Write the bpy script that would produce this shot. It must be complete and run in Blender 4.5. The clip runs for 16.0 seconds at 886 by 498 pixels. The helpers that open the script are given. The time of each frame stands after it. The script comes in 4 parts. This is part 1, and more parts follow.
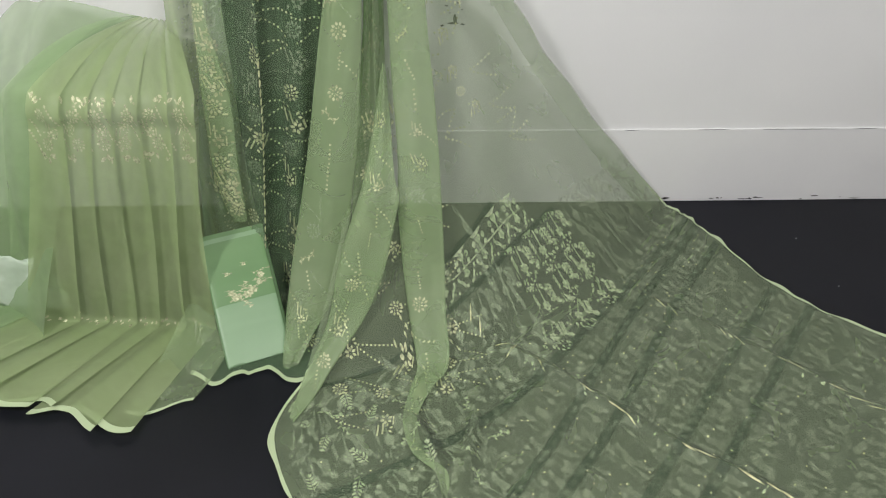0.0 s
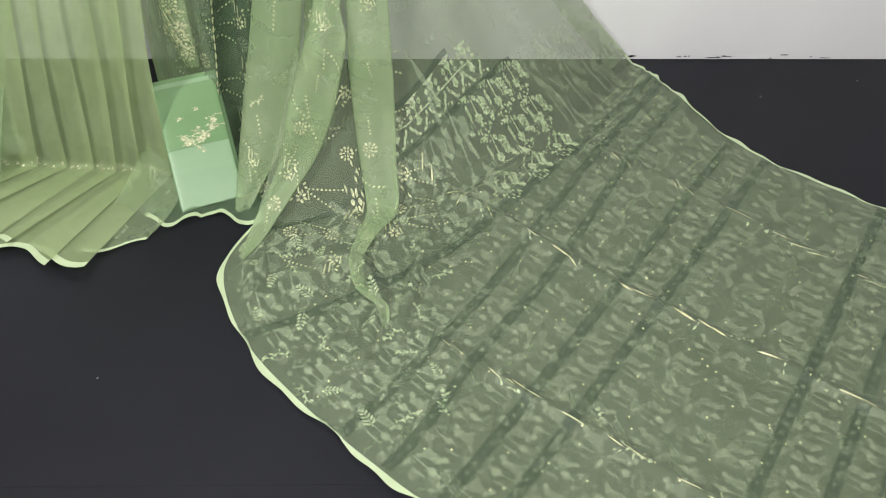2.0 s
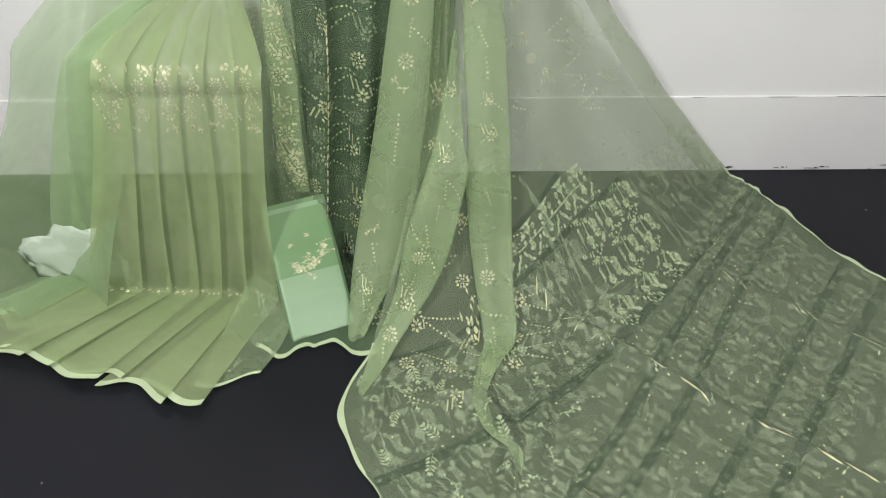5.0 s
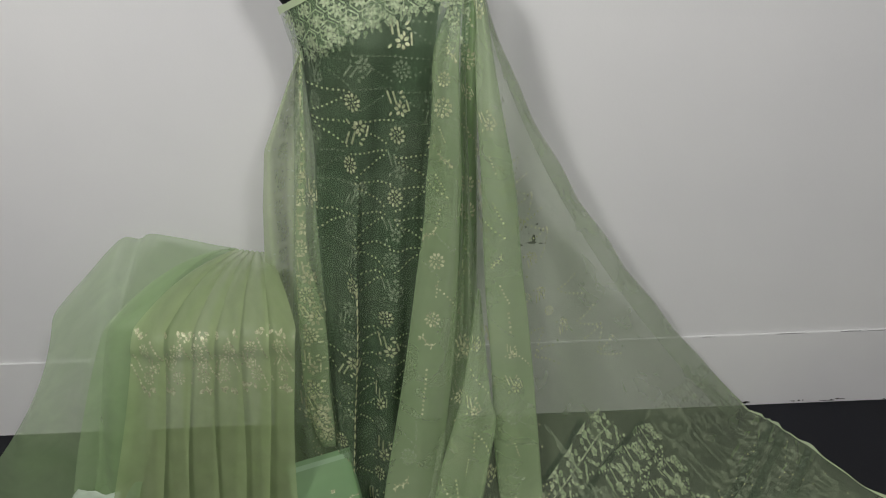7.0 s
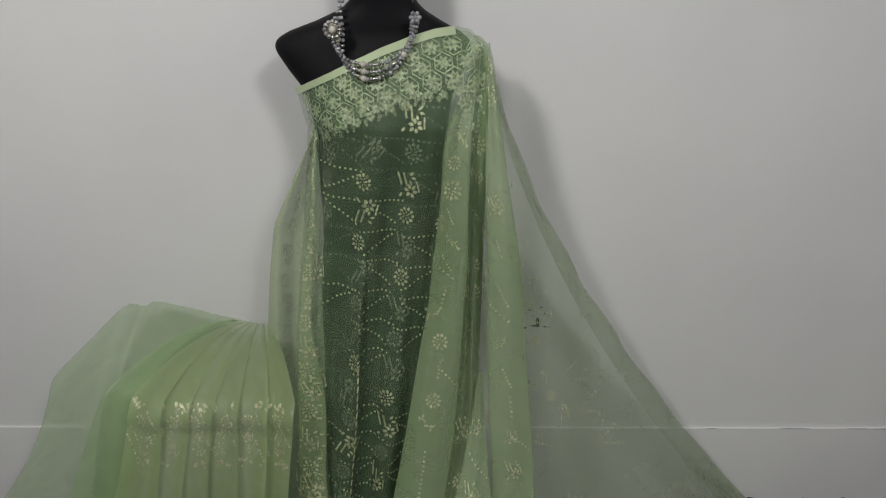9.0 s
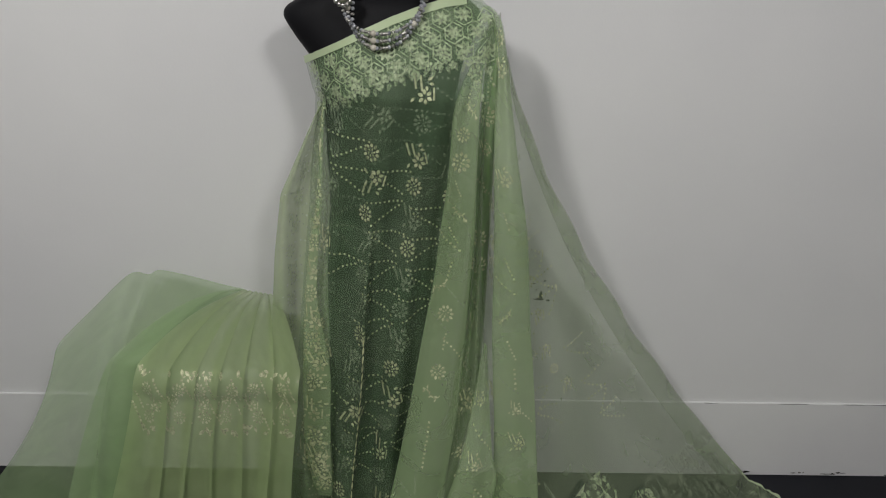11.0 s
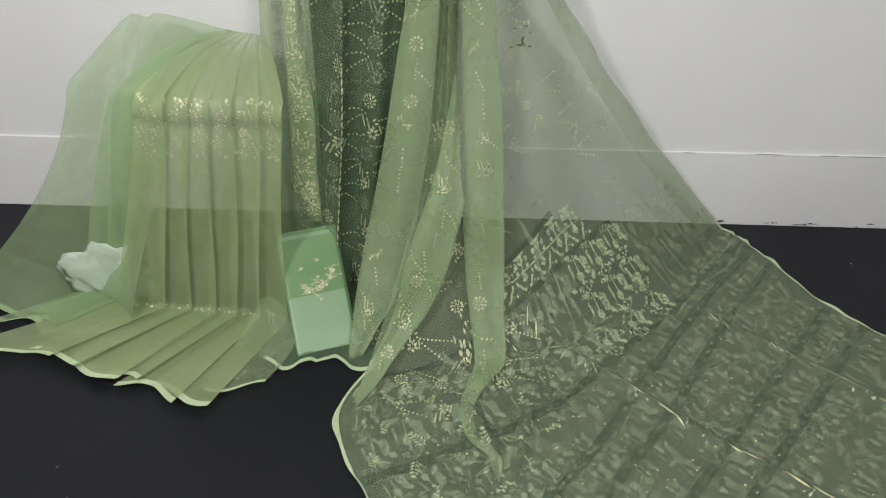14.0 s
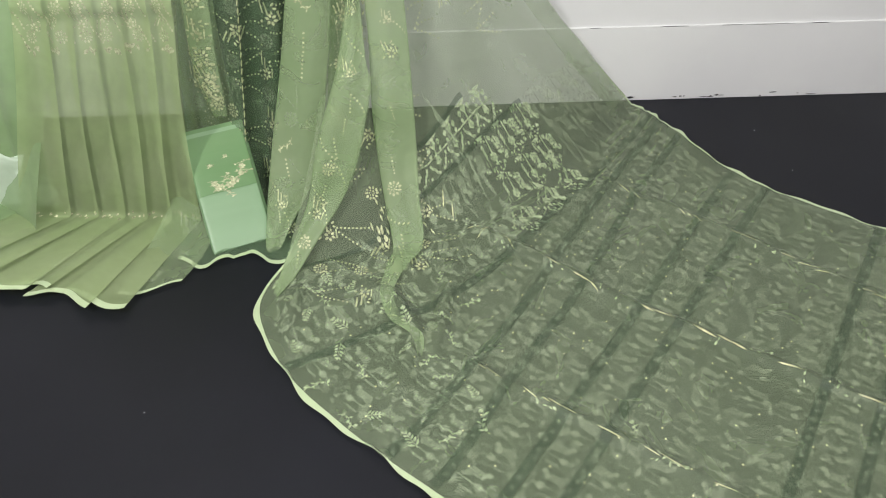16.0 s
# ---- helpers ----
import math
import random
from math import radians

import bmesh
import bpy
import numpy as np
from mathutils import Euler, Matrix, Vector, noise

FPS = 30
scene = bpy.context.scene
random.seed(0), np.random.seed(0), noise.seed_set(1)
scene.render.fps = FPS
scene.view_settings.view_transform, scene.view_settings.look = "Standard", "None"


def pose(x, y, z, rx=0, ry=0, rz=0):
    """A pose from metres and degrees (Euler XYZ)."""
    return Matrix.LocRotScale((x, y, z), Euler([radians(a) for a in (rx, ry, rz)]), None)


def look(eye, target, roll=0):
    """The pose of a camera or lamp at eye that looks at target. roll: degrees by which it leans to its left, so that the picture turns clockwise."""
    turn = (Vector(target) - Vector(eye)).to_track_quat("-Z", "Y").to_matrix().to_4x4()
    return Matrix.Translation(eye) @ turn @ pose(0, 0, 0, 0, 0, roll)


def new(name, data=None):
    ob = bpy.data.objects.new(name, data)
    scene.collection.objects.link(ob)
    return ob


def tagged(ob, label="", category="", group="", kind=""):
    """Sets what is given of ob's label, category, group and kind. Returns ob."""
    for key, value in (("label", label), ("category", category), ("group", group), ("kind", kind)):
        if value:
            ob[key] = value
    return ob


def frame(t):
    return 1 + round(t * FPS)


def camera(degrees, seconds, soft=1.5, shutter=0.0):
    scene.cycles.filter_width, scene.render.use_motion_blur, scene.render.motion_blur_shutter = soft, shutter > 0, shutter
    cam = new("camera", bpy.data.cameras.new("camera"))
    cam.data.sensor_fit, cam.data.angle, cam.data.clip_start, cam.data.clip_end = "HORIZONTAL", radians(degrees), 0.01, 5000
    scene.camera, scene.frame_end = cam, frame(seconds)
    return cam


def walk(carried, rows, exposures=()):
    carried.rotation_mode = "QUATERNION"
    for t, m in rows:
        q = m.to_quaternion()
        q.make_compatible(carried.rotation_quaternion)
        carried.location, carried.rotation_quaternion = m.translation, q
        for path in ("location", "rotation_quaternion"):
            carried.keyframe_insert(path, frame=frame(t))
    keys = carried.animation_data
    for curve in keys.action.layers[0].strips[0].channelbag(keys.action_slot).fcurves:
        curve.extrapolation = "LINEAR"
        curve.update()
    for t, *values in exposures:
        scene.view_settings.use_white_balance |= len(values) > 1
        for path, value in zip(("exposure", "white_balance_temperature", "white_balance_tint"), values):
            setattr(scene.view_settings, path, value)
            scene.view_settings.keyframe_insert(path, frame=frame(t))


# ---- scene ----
cam = camera(58.8, 16.0, soft=1.1)
PATH = [
    (0, (0.298, -1.814, 1.347), (0.35, -0.281, 0.063), 0.6),
    (0.5, (0.36, -1.863, 1.328), (0.392, -0.353, 0.017), 1.4),
    (1, (0.399, -1.894, 1.301), (0.442, -0.426, -0.056), 2.2),
    (1.5, (0.42, -1.909, 1.283), (0.442, -0.491, -0.128), 1.3),
    (2, (0.43, -1.912, 1.268), (0.458, -0.552, -0.198), 0.7),
    (2.5, (0.441, -1.91, 1.257), (0.484, -0.592, -0.247), 0.6),
    (3, (0.44, -1.907, 1.253), (0.478, -0.608, -0.267), 0.7),
    (3.5, (0.396, -1.869, 1.266), (0.434, -0.556, -0.242), 0.3),
    (3.7, (0.357, -1.837, 1.28), (0.402, -0.511, -0.216), 0.6),
    (6, (0.141, -1.759, 1.385), (0.112, -0.135, 0.218), -1.0),
    (6.5, (0.131, -1.767, 1.41), (0.116, -0.054, 0.377), -1.8),
    (7, (0.127, -1.767, 1.433), (0.154, 0.016, 0.526), -1.8),
    (7.5, (0.14, -1.762, 1.435), (0.174, 0.062, 0.614), -0.9),
    (8, (0.135, -1.759, 1.445), (0.173, 0.087, 0.677), -0.0),
    (10.5, (0.106, -1.784, 1.451), (0.115, 0.079, 0.723), 0.6),
    (11, (0.099, -1.769, 1.445), (0.134, 0.065, 0.648), 1.4),
    (11.5, (0.128, -1.78, 1.431), (0.15, 0.038, 0.596), 0.8),
    (12, (0.123, -1.795, 1.413), (0.162, -0.037, 0.46), 1.3),
    (12.5, (0.14, -1.804, 1.396), (0.181, -0.089, 0.367), 1.3),
    (13, (0.203, -1.846, 1.371), (0.176, -0.148, 0.313), 0.8),
    (13.5, (0.248, -1.893, 1.361), (0.166, -0.237, 0.243), 0.9),
    (14, (0.28, -1.964, 1.331), (0.194, -0.359, 0.142), -0.1),
    (14.5, (0.293, -1.987, 1.325), (0.245, -0.408, 0.098), -0.3),
    (15, (0.307, -2.001, 1.308), (0.302, -0.444, 0.053), 0.0),
    (15.5, (0.323, -2.008, 1.292), (0.371, -0.483, -0.001), -0.2),
    (16, (0.325, -2.009, 1.273), (0.406, -0.54, -0.082), 0.0),
]
EXPOSURES = [(0.0, -0.11), (1.5, 0.18), (3.0, 0.42), (3.7, 0.38), (6.0, -0.3), (7.0, -0.75), (8.0, -0.97), (10.5, -1.07), (12.0, -0.78), (13.5, -0.42), (14.5, -0.07), (15.5, 0.07), (16.0, 0.2)]
walk(cam, [(t, look(eye, target, roll)) for t, eye, target, roll in PATH], EXPOSURES)


# ---- light ----
world = bpy.data.worlds.new("world")
scene.world = world
world.use_nodes = True
world.node_tree.nodes["Background"].inputs["Color"].default_value = (0.9, 0.95, 1.0, 1)
world.node_tree.nodes["Background"].inputs["Strength"].default_value = 0.08


def lamp(name, eye, target, power, sx, sy, colour):
    data = bpy.data.lights.new(name, "AREA")
    data.shape, data.size, data.size_y, data.energy, data.color = "RECTANGLE", sx, sy, power, colour
    ob = new(name, data)
    ob.matrix_world = look(eye, target)
    return ob


lamp("ceiling_lamp_a", (-0.95, -2.0, 2.62), (0.0, -0.5, 0.4), 66, 0.34, 0.34, (1.0, 0.98, 0.95))
lamp("ceiling_lamp_b", (0.9, -2.3, 2.62), (0.3, -0.5, 0.4), 50, 0.4, 0.4, (1.0, 0.98, 0.96))


# ---- materials ----
def tree(name):
    m = bpy.data.materials.new(name)
    m.use_nodes = True
    nt = m.node_tree
    nt.nodes.clear()
    out = nt.nodes.new("ShaderNodeOutputMaterial")
    return m, nt, out


def node(nt, kind, inputs=(), **props):
    n = nt.nodes.new(kind)
    for key, value in props.items():
        setattr(n, key, value)
    for key, value in dict(inputs).items():
        if isinstance(value, bpy.types.NodeSocket):
            nt.links.new(value, n.inputs[key])
        else:
            n.inputs[key].default_value = value
    return n


def noise_mix(nt, coord, scale, low, high, detail=4.0, lo=0.35, hi=0.65):
    """Colour between low and high by a noise of that scale."""
    n = node(nt, "ShaderNodeTexNoise", {"Vector": coord, "Scale": scale, "Detail": detail})
    r = node(nt, "ShaderNodeValToRGB", {"Fac": n.outputs["Fac"]})
    r.color_ramp.elements[0].position, r.color_ramp.elements[1].position = lo, hi
    r.color_ramp.elements[0].color, r.color_ramp.elements[1].color = (*low, 1), (*high, 1)
    return r.outputs["Color"]


def solid(name, low, high, rough, scale=8.0, bump=0.05, grain=300.0, metal=0.0, spec=0.5):
    m, nt, out = tree(name)
    co = node(nt, "ShaderNodeTexCoord").outputs["Object"]
    col = noise_mix(nt, co, scale, low, high)
    g = node(nt, "ShaderNodeTexNoise", {"Vector": co, "Scale": grain, "Detail": 2.0})
    b = node(nt, "ShaderNodeBump", {"Height": g.outputs["Fac"], "Strength": bump, "Distance": 0.002})
    rr = node(nt, "ShaderNodeMapRange", {"Value": node(nt, "ShaderNodeTexNoise", {"Vector": co, "Scale": scale * 1.7, "Detail": 5.0}).outputs["Fac"],
                                         "To Min": rough - 0.08, "To Max": rough + 0.08})
    p = node(nt, "ShaderNodeBsdfPrincipled", {"Base Color": col, "Roughness": rr.outputs["Result"], "Metallic": metal,
                                              "Specular IOR Level": spec, "Normal": b.outputs["Normal"]})
    nt.links.new(p.outputs[0], out.inputs[0])
    return m


def sheer(name, low, high, cover, rough=0.45, through_light=0.35, wave=0.5):
    """Gauze: an even share of open weave, the rest thread that reflects and lets light through."""
    m, nt, out = tree(name)
    uv = node(nt, "ShaderNodeUVMap", uv_map="cloth").outputs["UV"]
    col = noise_mix(nt, uv, 5.0, low, high, 5.0)
    fine = node(nt, "ShaderNodeTexNoise", {"Vector": uv, "Scale": 14.0, "Detail": 4.0, "Distortion": 0.8})
    bump = node(nt, "ShaderNodeBump", {"Height": fine.outputs["Fac"], "Strength": wave, "Distance": 0.004})
    p = node(nt, "ShaderNodeBsdfPrincipled", {"Base Color": col, "Roughness": rough, "Specular IOR Level": 0.45,
                                              "Sheen Weight": 0.25, "Normal": bump.outputs["Normal"]})
    tr = node(nt, "ShaderNodeBsdfTranslucent", {"Color": col})
    thread = node(nt, "ShaderNodeMixShader", {0: through_light, 1: p.outputs[0], 2: tr.outputs[0]})
    amount = node(nt, "ShaderNodeMapRange", {"Value": fine.outputs["Fac"], "From Min": 0.3, "From Max": 0.7,
                                             "To Min": cover - 0.035, "To Max": cover + 0.035})
    mix = node(nt, "ShaderNodeMixShader", {0: amount.outputs["Result"], 1: node(nt, "ShaderNodeBsdfTransparent").outputs[0], 2: thread.outputs[0]})
    nt.links.new(mix.outputs[0], out.inputs[0])
    return m


def thread(name, low, high, cover, rough, metal, wear=0.3):
    """Woven metal or silk thread, as raised figures on gauze."""
    m, nt, out = tree(name)
    geo = node(nt, "ShaderNodeNewGeometry")
    co = node(nt, "ShaderNodeTexCoord").outputs["Object"]
    r = node(nt, "ShaderNodeValToRGB", {"Fac": geo.outputs["Random Per Island"]})
    r.color_ramp.elements[0].color, r.color_ramp.elements[1].color = (*low, 1), (*high, 1)
    g = node(nt, "ShaderNodeTexNoise", {"Vector": co, "Scale": 900.0, "Detail": 2.0})
    b = node(nt, "ShaderNodeBump", {"Height": g.outputs["Fac"], "Strength": 0.6, "Distance": 0.001})
    p = node(nt, "ShaderNodeBsdfPrincipled", {"Base Color": r.outputs["Color"], "Roughness": rough, "Metallic": metal, "Normal": b.outputs["Normal"]})
    worn = node(nt, "ShaderNodeTexNoise", {"Vector": co, "Scale": 140.0, "Detail": 3.0})
    amount = node(nt, "ShaderNodeMapRange", {"Value": worn.outputs["Fac"], "From Min": 0.3, "From Max": 0.7, "To Min": max(0.0, cover - wear), "To Max": min(1.0, cover + wear)})
    mix = node(nt, "ShaderNodeMixShader", {0: amount.outputs["Result"], 1: node(nt, "ShaderNodeBsdfTransparent").outputs[0], 2: p.outputs[0]})
    nt.links.new(mix.outputs[0], out.inputs[0])
    return m


WALL = solid("white_wall_paint", (0.74, 0.74, 0.75), (0.80, 0.80, 0.80), 0.55, 1.2, 0.08, 180.0)
SKIRT = solid("white_gloss_paint", (0.74, 0.74, 0.75), (0.80, 0.80, 0.80), 0.4, 2.0, 0.05, 120.0)
GRIME = solid("dark_grime", (0.05, 0.045, 0.05), (0.14, 0.13, 0.13), 0.8, 40.0)
FLOOR = solid("black_floor_sheet", (0.0042, 0.0047, 0.0078), (0.0070, 0.0078, 0.0124), 0.46, 1.6, 0.12, 420.0, 0.0, 0.27)
BLACK = solid("black_mannequin", (0.004, 0.004, 0.005), (0.007, 0.007, 0.009), 0.6, 5.0, 0.1, 500.0, 0.0, 0.15)
GAUZE = sheer("green_organza", (0.23, 0.38, 0.20), (0.32, 0.46, 0.27), 0.39, 0.5, 0.35, 0.12)
GAUZE_VEIL = sheer("pale_green_organza", (0.375, 0.475, 0.285), (0.415, 0.515, 0.32), 0.42, 0.5, 0.4, 0.15)
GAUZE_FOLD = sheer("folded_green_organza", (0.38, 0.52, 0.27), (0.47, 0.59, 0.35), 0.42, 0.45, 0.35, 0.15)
# denser for its layers, and darkened with the shade between the folds
GAUZE_DENSE_SHADED = sheer("layered_shaded_organza", (0.20, 0.33, 0.13), (0.27, 0.40, 0.18), 0.62)
GAUZE_PLAIN = sheer("plain_mint_organza", (0.39, 0.56, 0.28), (0.43, 0.59, 0.32), 0.46, 0.5, 0.4, 0.08)
GAUZE_MINT = sheer("doubled_mint_organza", (0.35, 0.51, 0.25), (0.41, 0.55, 0.31), 0.56, 0.5, 0.4, 0.08)
GAUZE_PLEAT = sheer("pleated_olive_organza", (0.38, 0.50, 0.23), (0.46, 0.56, 0.30), 0.62, 0.45, 0.35, 0.15)
BAND = sheer("dark_green_band", (0.08, 0.13, 0.08), (0.11, 0.17, 0.10), 0.42)
SATIN = sheer("mint_satin", (0.225, 0.365, 0.205), (0.26, 0.395, 0.235), 0.97, 0.4, 0.1, 0.12)
SATIN_DARK = sheer("green_brocade", (0.135, 0.265, 0.105), (0.175, 0.305, 0.135), 0.96, 0.4, 0.1, 0.4)
SELVEDGE = sheer("pale_green_selvedge", (0.56, 0.68, 0.41), (0.62, 0.73, 0.47), 0.90, 0.45, 0.2, 0.3)
ZARI = thread("cream_zari_thread", (0.47, 0.50, 0.30), (0.74, 0.74, 0.48), 0.66, 0.4, 0.2)
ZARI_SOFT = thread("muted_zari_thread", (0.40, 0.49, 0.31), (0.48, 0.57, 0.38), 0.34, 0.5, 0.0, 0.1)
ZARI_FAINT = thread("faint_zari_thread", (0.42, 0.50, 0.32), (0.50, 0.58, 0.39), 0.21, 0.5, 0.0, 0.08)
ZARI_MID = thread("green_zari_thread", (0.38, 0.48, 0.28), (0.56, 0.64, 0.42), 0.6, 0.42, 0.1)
GOLD = thread("gold_zari_and_glint", (0.74, 0.72, 0.42), (0.92, 0.88, 0.58), 0.85, 0.3, 0.25)
PALE = solid("pale_crumpled_cloth", (0.42, 0.52, 0.40), (0.52, 0.61, 0.50), 0.7, 14.0)
WHITE = solid("white_lint", (0.78, 0.80, 0.78), (0.86, 0.87, 0.86), 0.7, 14.0)
PEARL = solid("cream_pearl", (0.46, 0.43, 0.36), (0.60, 0.57, 0.49), 0.2, 30.0, 0.0)
SILVER = solid("tarnished_silver", (0.30, 0.29, 0.27), (0.62, 0.60, 0.57), 0.28, 90.0, 0.1, 600.0, 0.9)
CRYSTAL = solid("smoky_crystal", (0.10, 0.105, 0.12), (0.46, 0.47, 0.50), 0.12, 120.0, 0.0)


# ---- helpers for things ----
def link(name, me, mat, parent=None, label=""):
    me.materials.append(mat)
    ob = new(name, me)
    if parent is not None:
        ob.parent = parent
    return tagged(ob, label)


def part(name, bm, mat, parent=None, label="", smooth=True):
    me = bpy.data.meshes.new(name)
    bm.to_mesh(me)
    bm.free()
    for f in me.polygons:
        f.use_smooth = smooth
    return link(name, me, mat, parent, label)


def box(bm, x0, x1, y0, y1, z0, z1, bevel=0.0):
    m = Matrix.Translation(((x0 + x1) / 2, (y0 + y1) / 2, (z0 + z1) / 2)) @ Matrix.Diagonal((x1 - x0, y1 - y0, z1 - z0, 1))
    made = bmesh.ops.create_cube(bm, size=1, matrix=m)["verts"]
    if bevel:
        edges = list({e for v in made for e in v.link_edges})
        bmesh.ops.bevel(bm, geom=edges, offset=bevel, segments=2, affect="EDGES")


def thing(name, label, category, place=(0, 0, 0), group=""):
    ob = new(name)
    ob.location = place
    ob.empty_display_size = 0.05
    return tagged(ob, label, category, group)


def spline(table, t):
    """Smooth curve through the rows of table, at t from 0 to 1; t may be an array."""
    p = np.asarray(table, float)
    n = len(p) - 1
    x = np.clip(np.asarray(t, float), 0, 1) * n
    i = np.clip(np.floor(x).astype(int), 0, n - 1)
    f = (x - i)[..., None]
    p0, p1, p2, p3 = p[np.clip(i - 1, 0, n)], p[i], p[i + 1], p[np.clip(i + 2, 0, n)]
    return 0.5 * (2 * p1 + (p2 - p0) * f + (2 * p0 - 5 * p1 + 4 * p2 - p3) * f ** 2 + (3 * p1 - p0 - 3 * p2 + p3) * f ** 3)


def along(keys, values, x):
    return np.interp(x, keys, values)


def ridge(x, y, ax, ay, bx, by, width):
    """1 on the line from a to b, falling off to the sides."""
    dx, dy = bx - ax, by - ay
    k = np.clip(((x - ax) * dx + (y - ay) * dy) / (dx * dx + dy * dy), 0, 1)
    d = np.hypot(x - ax - k * dx, y - ay - k * dy)
    return np.exp(-(d / width) ** 2) * np.sin(np.pi * np.clip(k * 0.9 + 0.05, 0, 1)) ** 0.5


def wobble(x, y, seed=0.0):
    """Slow irregular waves, about -1 to 1."""
    return (np.sin(x * 7.1 + seed) * np.cos(y * 9.3 + 2 * seed) + np.sin(x * 17.3 + y * 11.9 + seed * 3) * 0.6
            + np.sin(x * 31.0 - y * 27.0 + seed * 5) * 0.35) / 1.6


class Cloth:
    """A sheet of cloth: a function of two numbers from 0 to 1, sampled on a grid."""

    def __init__(self, fn, nu, nv):
        self.u, self.v = np.meshgrid(np.linspace(0, 1, nu), np.linspace(0, 1, nv), indexing="ij")
        self.p = np.stack(fn(self.u, self.v), -1)
        self.nu, self.nv = nu, nv
        gu, gv = np.gradient(self.p, axis=0), np.gradient(self.p, axis=1)
        nrm = np.cross(gu, gv)
        self.n = nrm / np.maximum(np.linalg.norm(nrm, axis=-1, keepdims=True), 1e-9)
        self.lu = np.linalg.norm(gu, axis=-1) * (nu - 1)
        self.lv = np.linalg.norm(gv, axis=-1) * (nv - 1)
        self.skew = np.clip(np.sum(gu * gv, -1) / np.maximum(np.linalg.norm(gu, axis=-1) * np.linalg.norm(gv, axis=-1), 1e-9), -0.9, 0.9)

    def at(self, u, v, field):
        x, y = np.clip(u, 0, 1) * (self.nu - 1), np.clip(v, 0, 1) * (self.nv - 1)
        i, j = np.minimum(x.astype(int), self.nu - 2), np.minimum(y.astype(int), self.nv - 2)
        f, g = x - i, y - j
        if field.ndim == 3:
            f, g = f[..., None], g[..., None]
        return (field[i, j] * (1 - f) + field[i + 1, j] * f) * (1 - g) + (field[i, j + 1] * (1 - f) + field[i + 1, j + 1] * f) * g

    def sheet(self, name, mat, parent, label="", u0=0.0, u1=1.0, v0=0.0, v1=1.0, lift=0.0, nu=0, nv=0):
        nu, nv = nu or self.nu, nv or self.nv
        u, v = np.meshgrid(np.linspace(u0, u1, nu), np.linspace(v0, v1, nv), indexing="ij")
        co = self.at(u, v, self.p) + lift * self.at(u, v, self.n)
        i = np.arange(nu * nv).reshape(nu, nv)
        quads = np.stack([i[:-1, :-1], i[1:, :-1], i[1:, 1:], i[:-1, 1:]], -1).reshape(-1, 4)
        me = bpy.data.meshes.new(name)
        me.from_pydata(co.reshape(-1, 3).tolist(), [], quads.tolist())
        layer = me.uv_layers.new(name="cloth")
        flat = np.stack([u * self.lu.mean(), v * self.lv.mean()], -1).reshape(-1, 2)
        layer.data.foreach_set("uv", flat[quads.reshape(-1)].astype(np.float32).reshape(-1))
        for f in me.polygons:
            f.use_smooth = True
        return link(name, me, mat, parent, label)

    def figures(self, name, polys, mat, parent, label="", lift=0.0008):
        """Raised woven figures: polygons given as rows of (u, v)."""
        if not polys:
            return None
        n = np.cumsum([0] + [len(p) for p in polys])
        uv = np.concatenate(polys)
        co = self.at(uv[:, 0], uv[:, 1], self.p) + lift * self.at(uv[:, 0], uv[:, 1], self.n)
        me = bpy.data.meshes.new(name)
        me.from_pydata(co.tolist(), [], [list(range(a, b)) for a, b in zip(n[:-1], n[1:])])
        ob = link(name, me, mat, parent, label)
        return tagged(ob, kind="stuff")

    def put(self, polys, u, v, size, turn=0.0, flip=False):
        """Figures drawn in units, set on the cloth at (u, v) with their size in metres."""
        su = max(float(self.at(np.array(u), np.array(v), self.lu)), 0.02)
        sv = max(float(self.at(np.array(u), np.array(v), self.lv)), 0.02)
        lean = float(self.at(np.array(u), np.array(v), self.skew))
        c, s = math.cos(turn), math.sin(turn)
        out = []
        for p in polys:
            q = np.asarray(p, float) * size
            if flip:
                q = q * (-1, 1)
            x, y = q[:, 0] * c - q[:, 1] * s, q[:, 0] * s + q[:, 1] * c
            y = y / math.sqrt(1 - lean * lean)
            uu, vv = u + (x - y * lean) / su, v + y / sv
            if uu.min() > 0 and uu.max() < 1 and vv.min() > 0 and vv.max() < 1:
                out.append(np.stack([uu, vv], -1))
        return out


# woven figures, in units, first axis along the cloth
def leaf(x, y, turn, length, width):
    t = np.array([0, 0.22, 0.5, 0.78, 1.0, 0.78, 0.5, 0.22])
    w = np.array([0, 0.75, 1.0, 0.6, 0, -0.6, -1.0, -0.75]) * width / 2
    a, b = t * length, w
    c, s = math.cos(turn), math.sin(turn)
    return np.stack([x + a * c - b * s, y + a * s + b * c], -1)


def bar(x0, y0, x1, y1, width):
    d = np.array([x1 - x0, y1 - y0])
    n = np.array([-d[1], d[0]]) / max(np.hypot(*d), 1e-9) * width / 2
    a, b = np.array([x0, y0]), np.array([x1, y1])
    return np.stack([a + n, b + n, b - n, a - n])


def disc(x, y, r, n=8):
    t = np.arange(n) * 2 * np.pi / n
    return np.stack([x + r * np.cos(t), y + r * np.sin(t)], -1)


def diamond(x, y, r):
    return np.array([(x - r, y - r), (x + r, y - r), (x + r, y + r), (x - r, y + r)]) * 1.0


def flower(petals=6, r=0.5, fat=0.34):
    return [leaf(0.1 * math.cos(k), 0.1 * math.sin(k), k, r - 0.1, fat) for k in np.arange(petals) * 2 * np.pi / petals] + [disc(0, 0, 0.09, 6)]


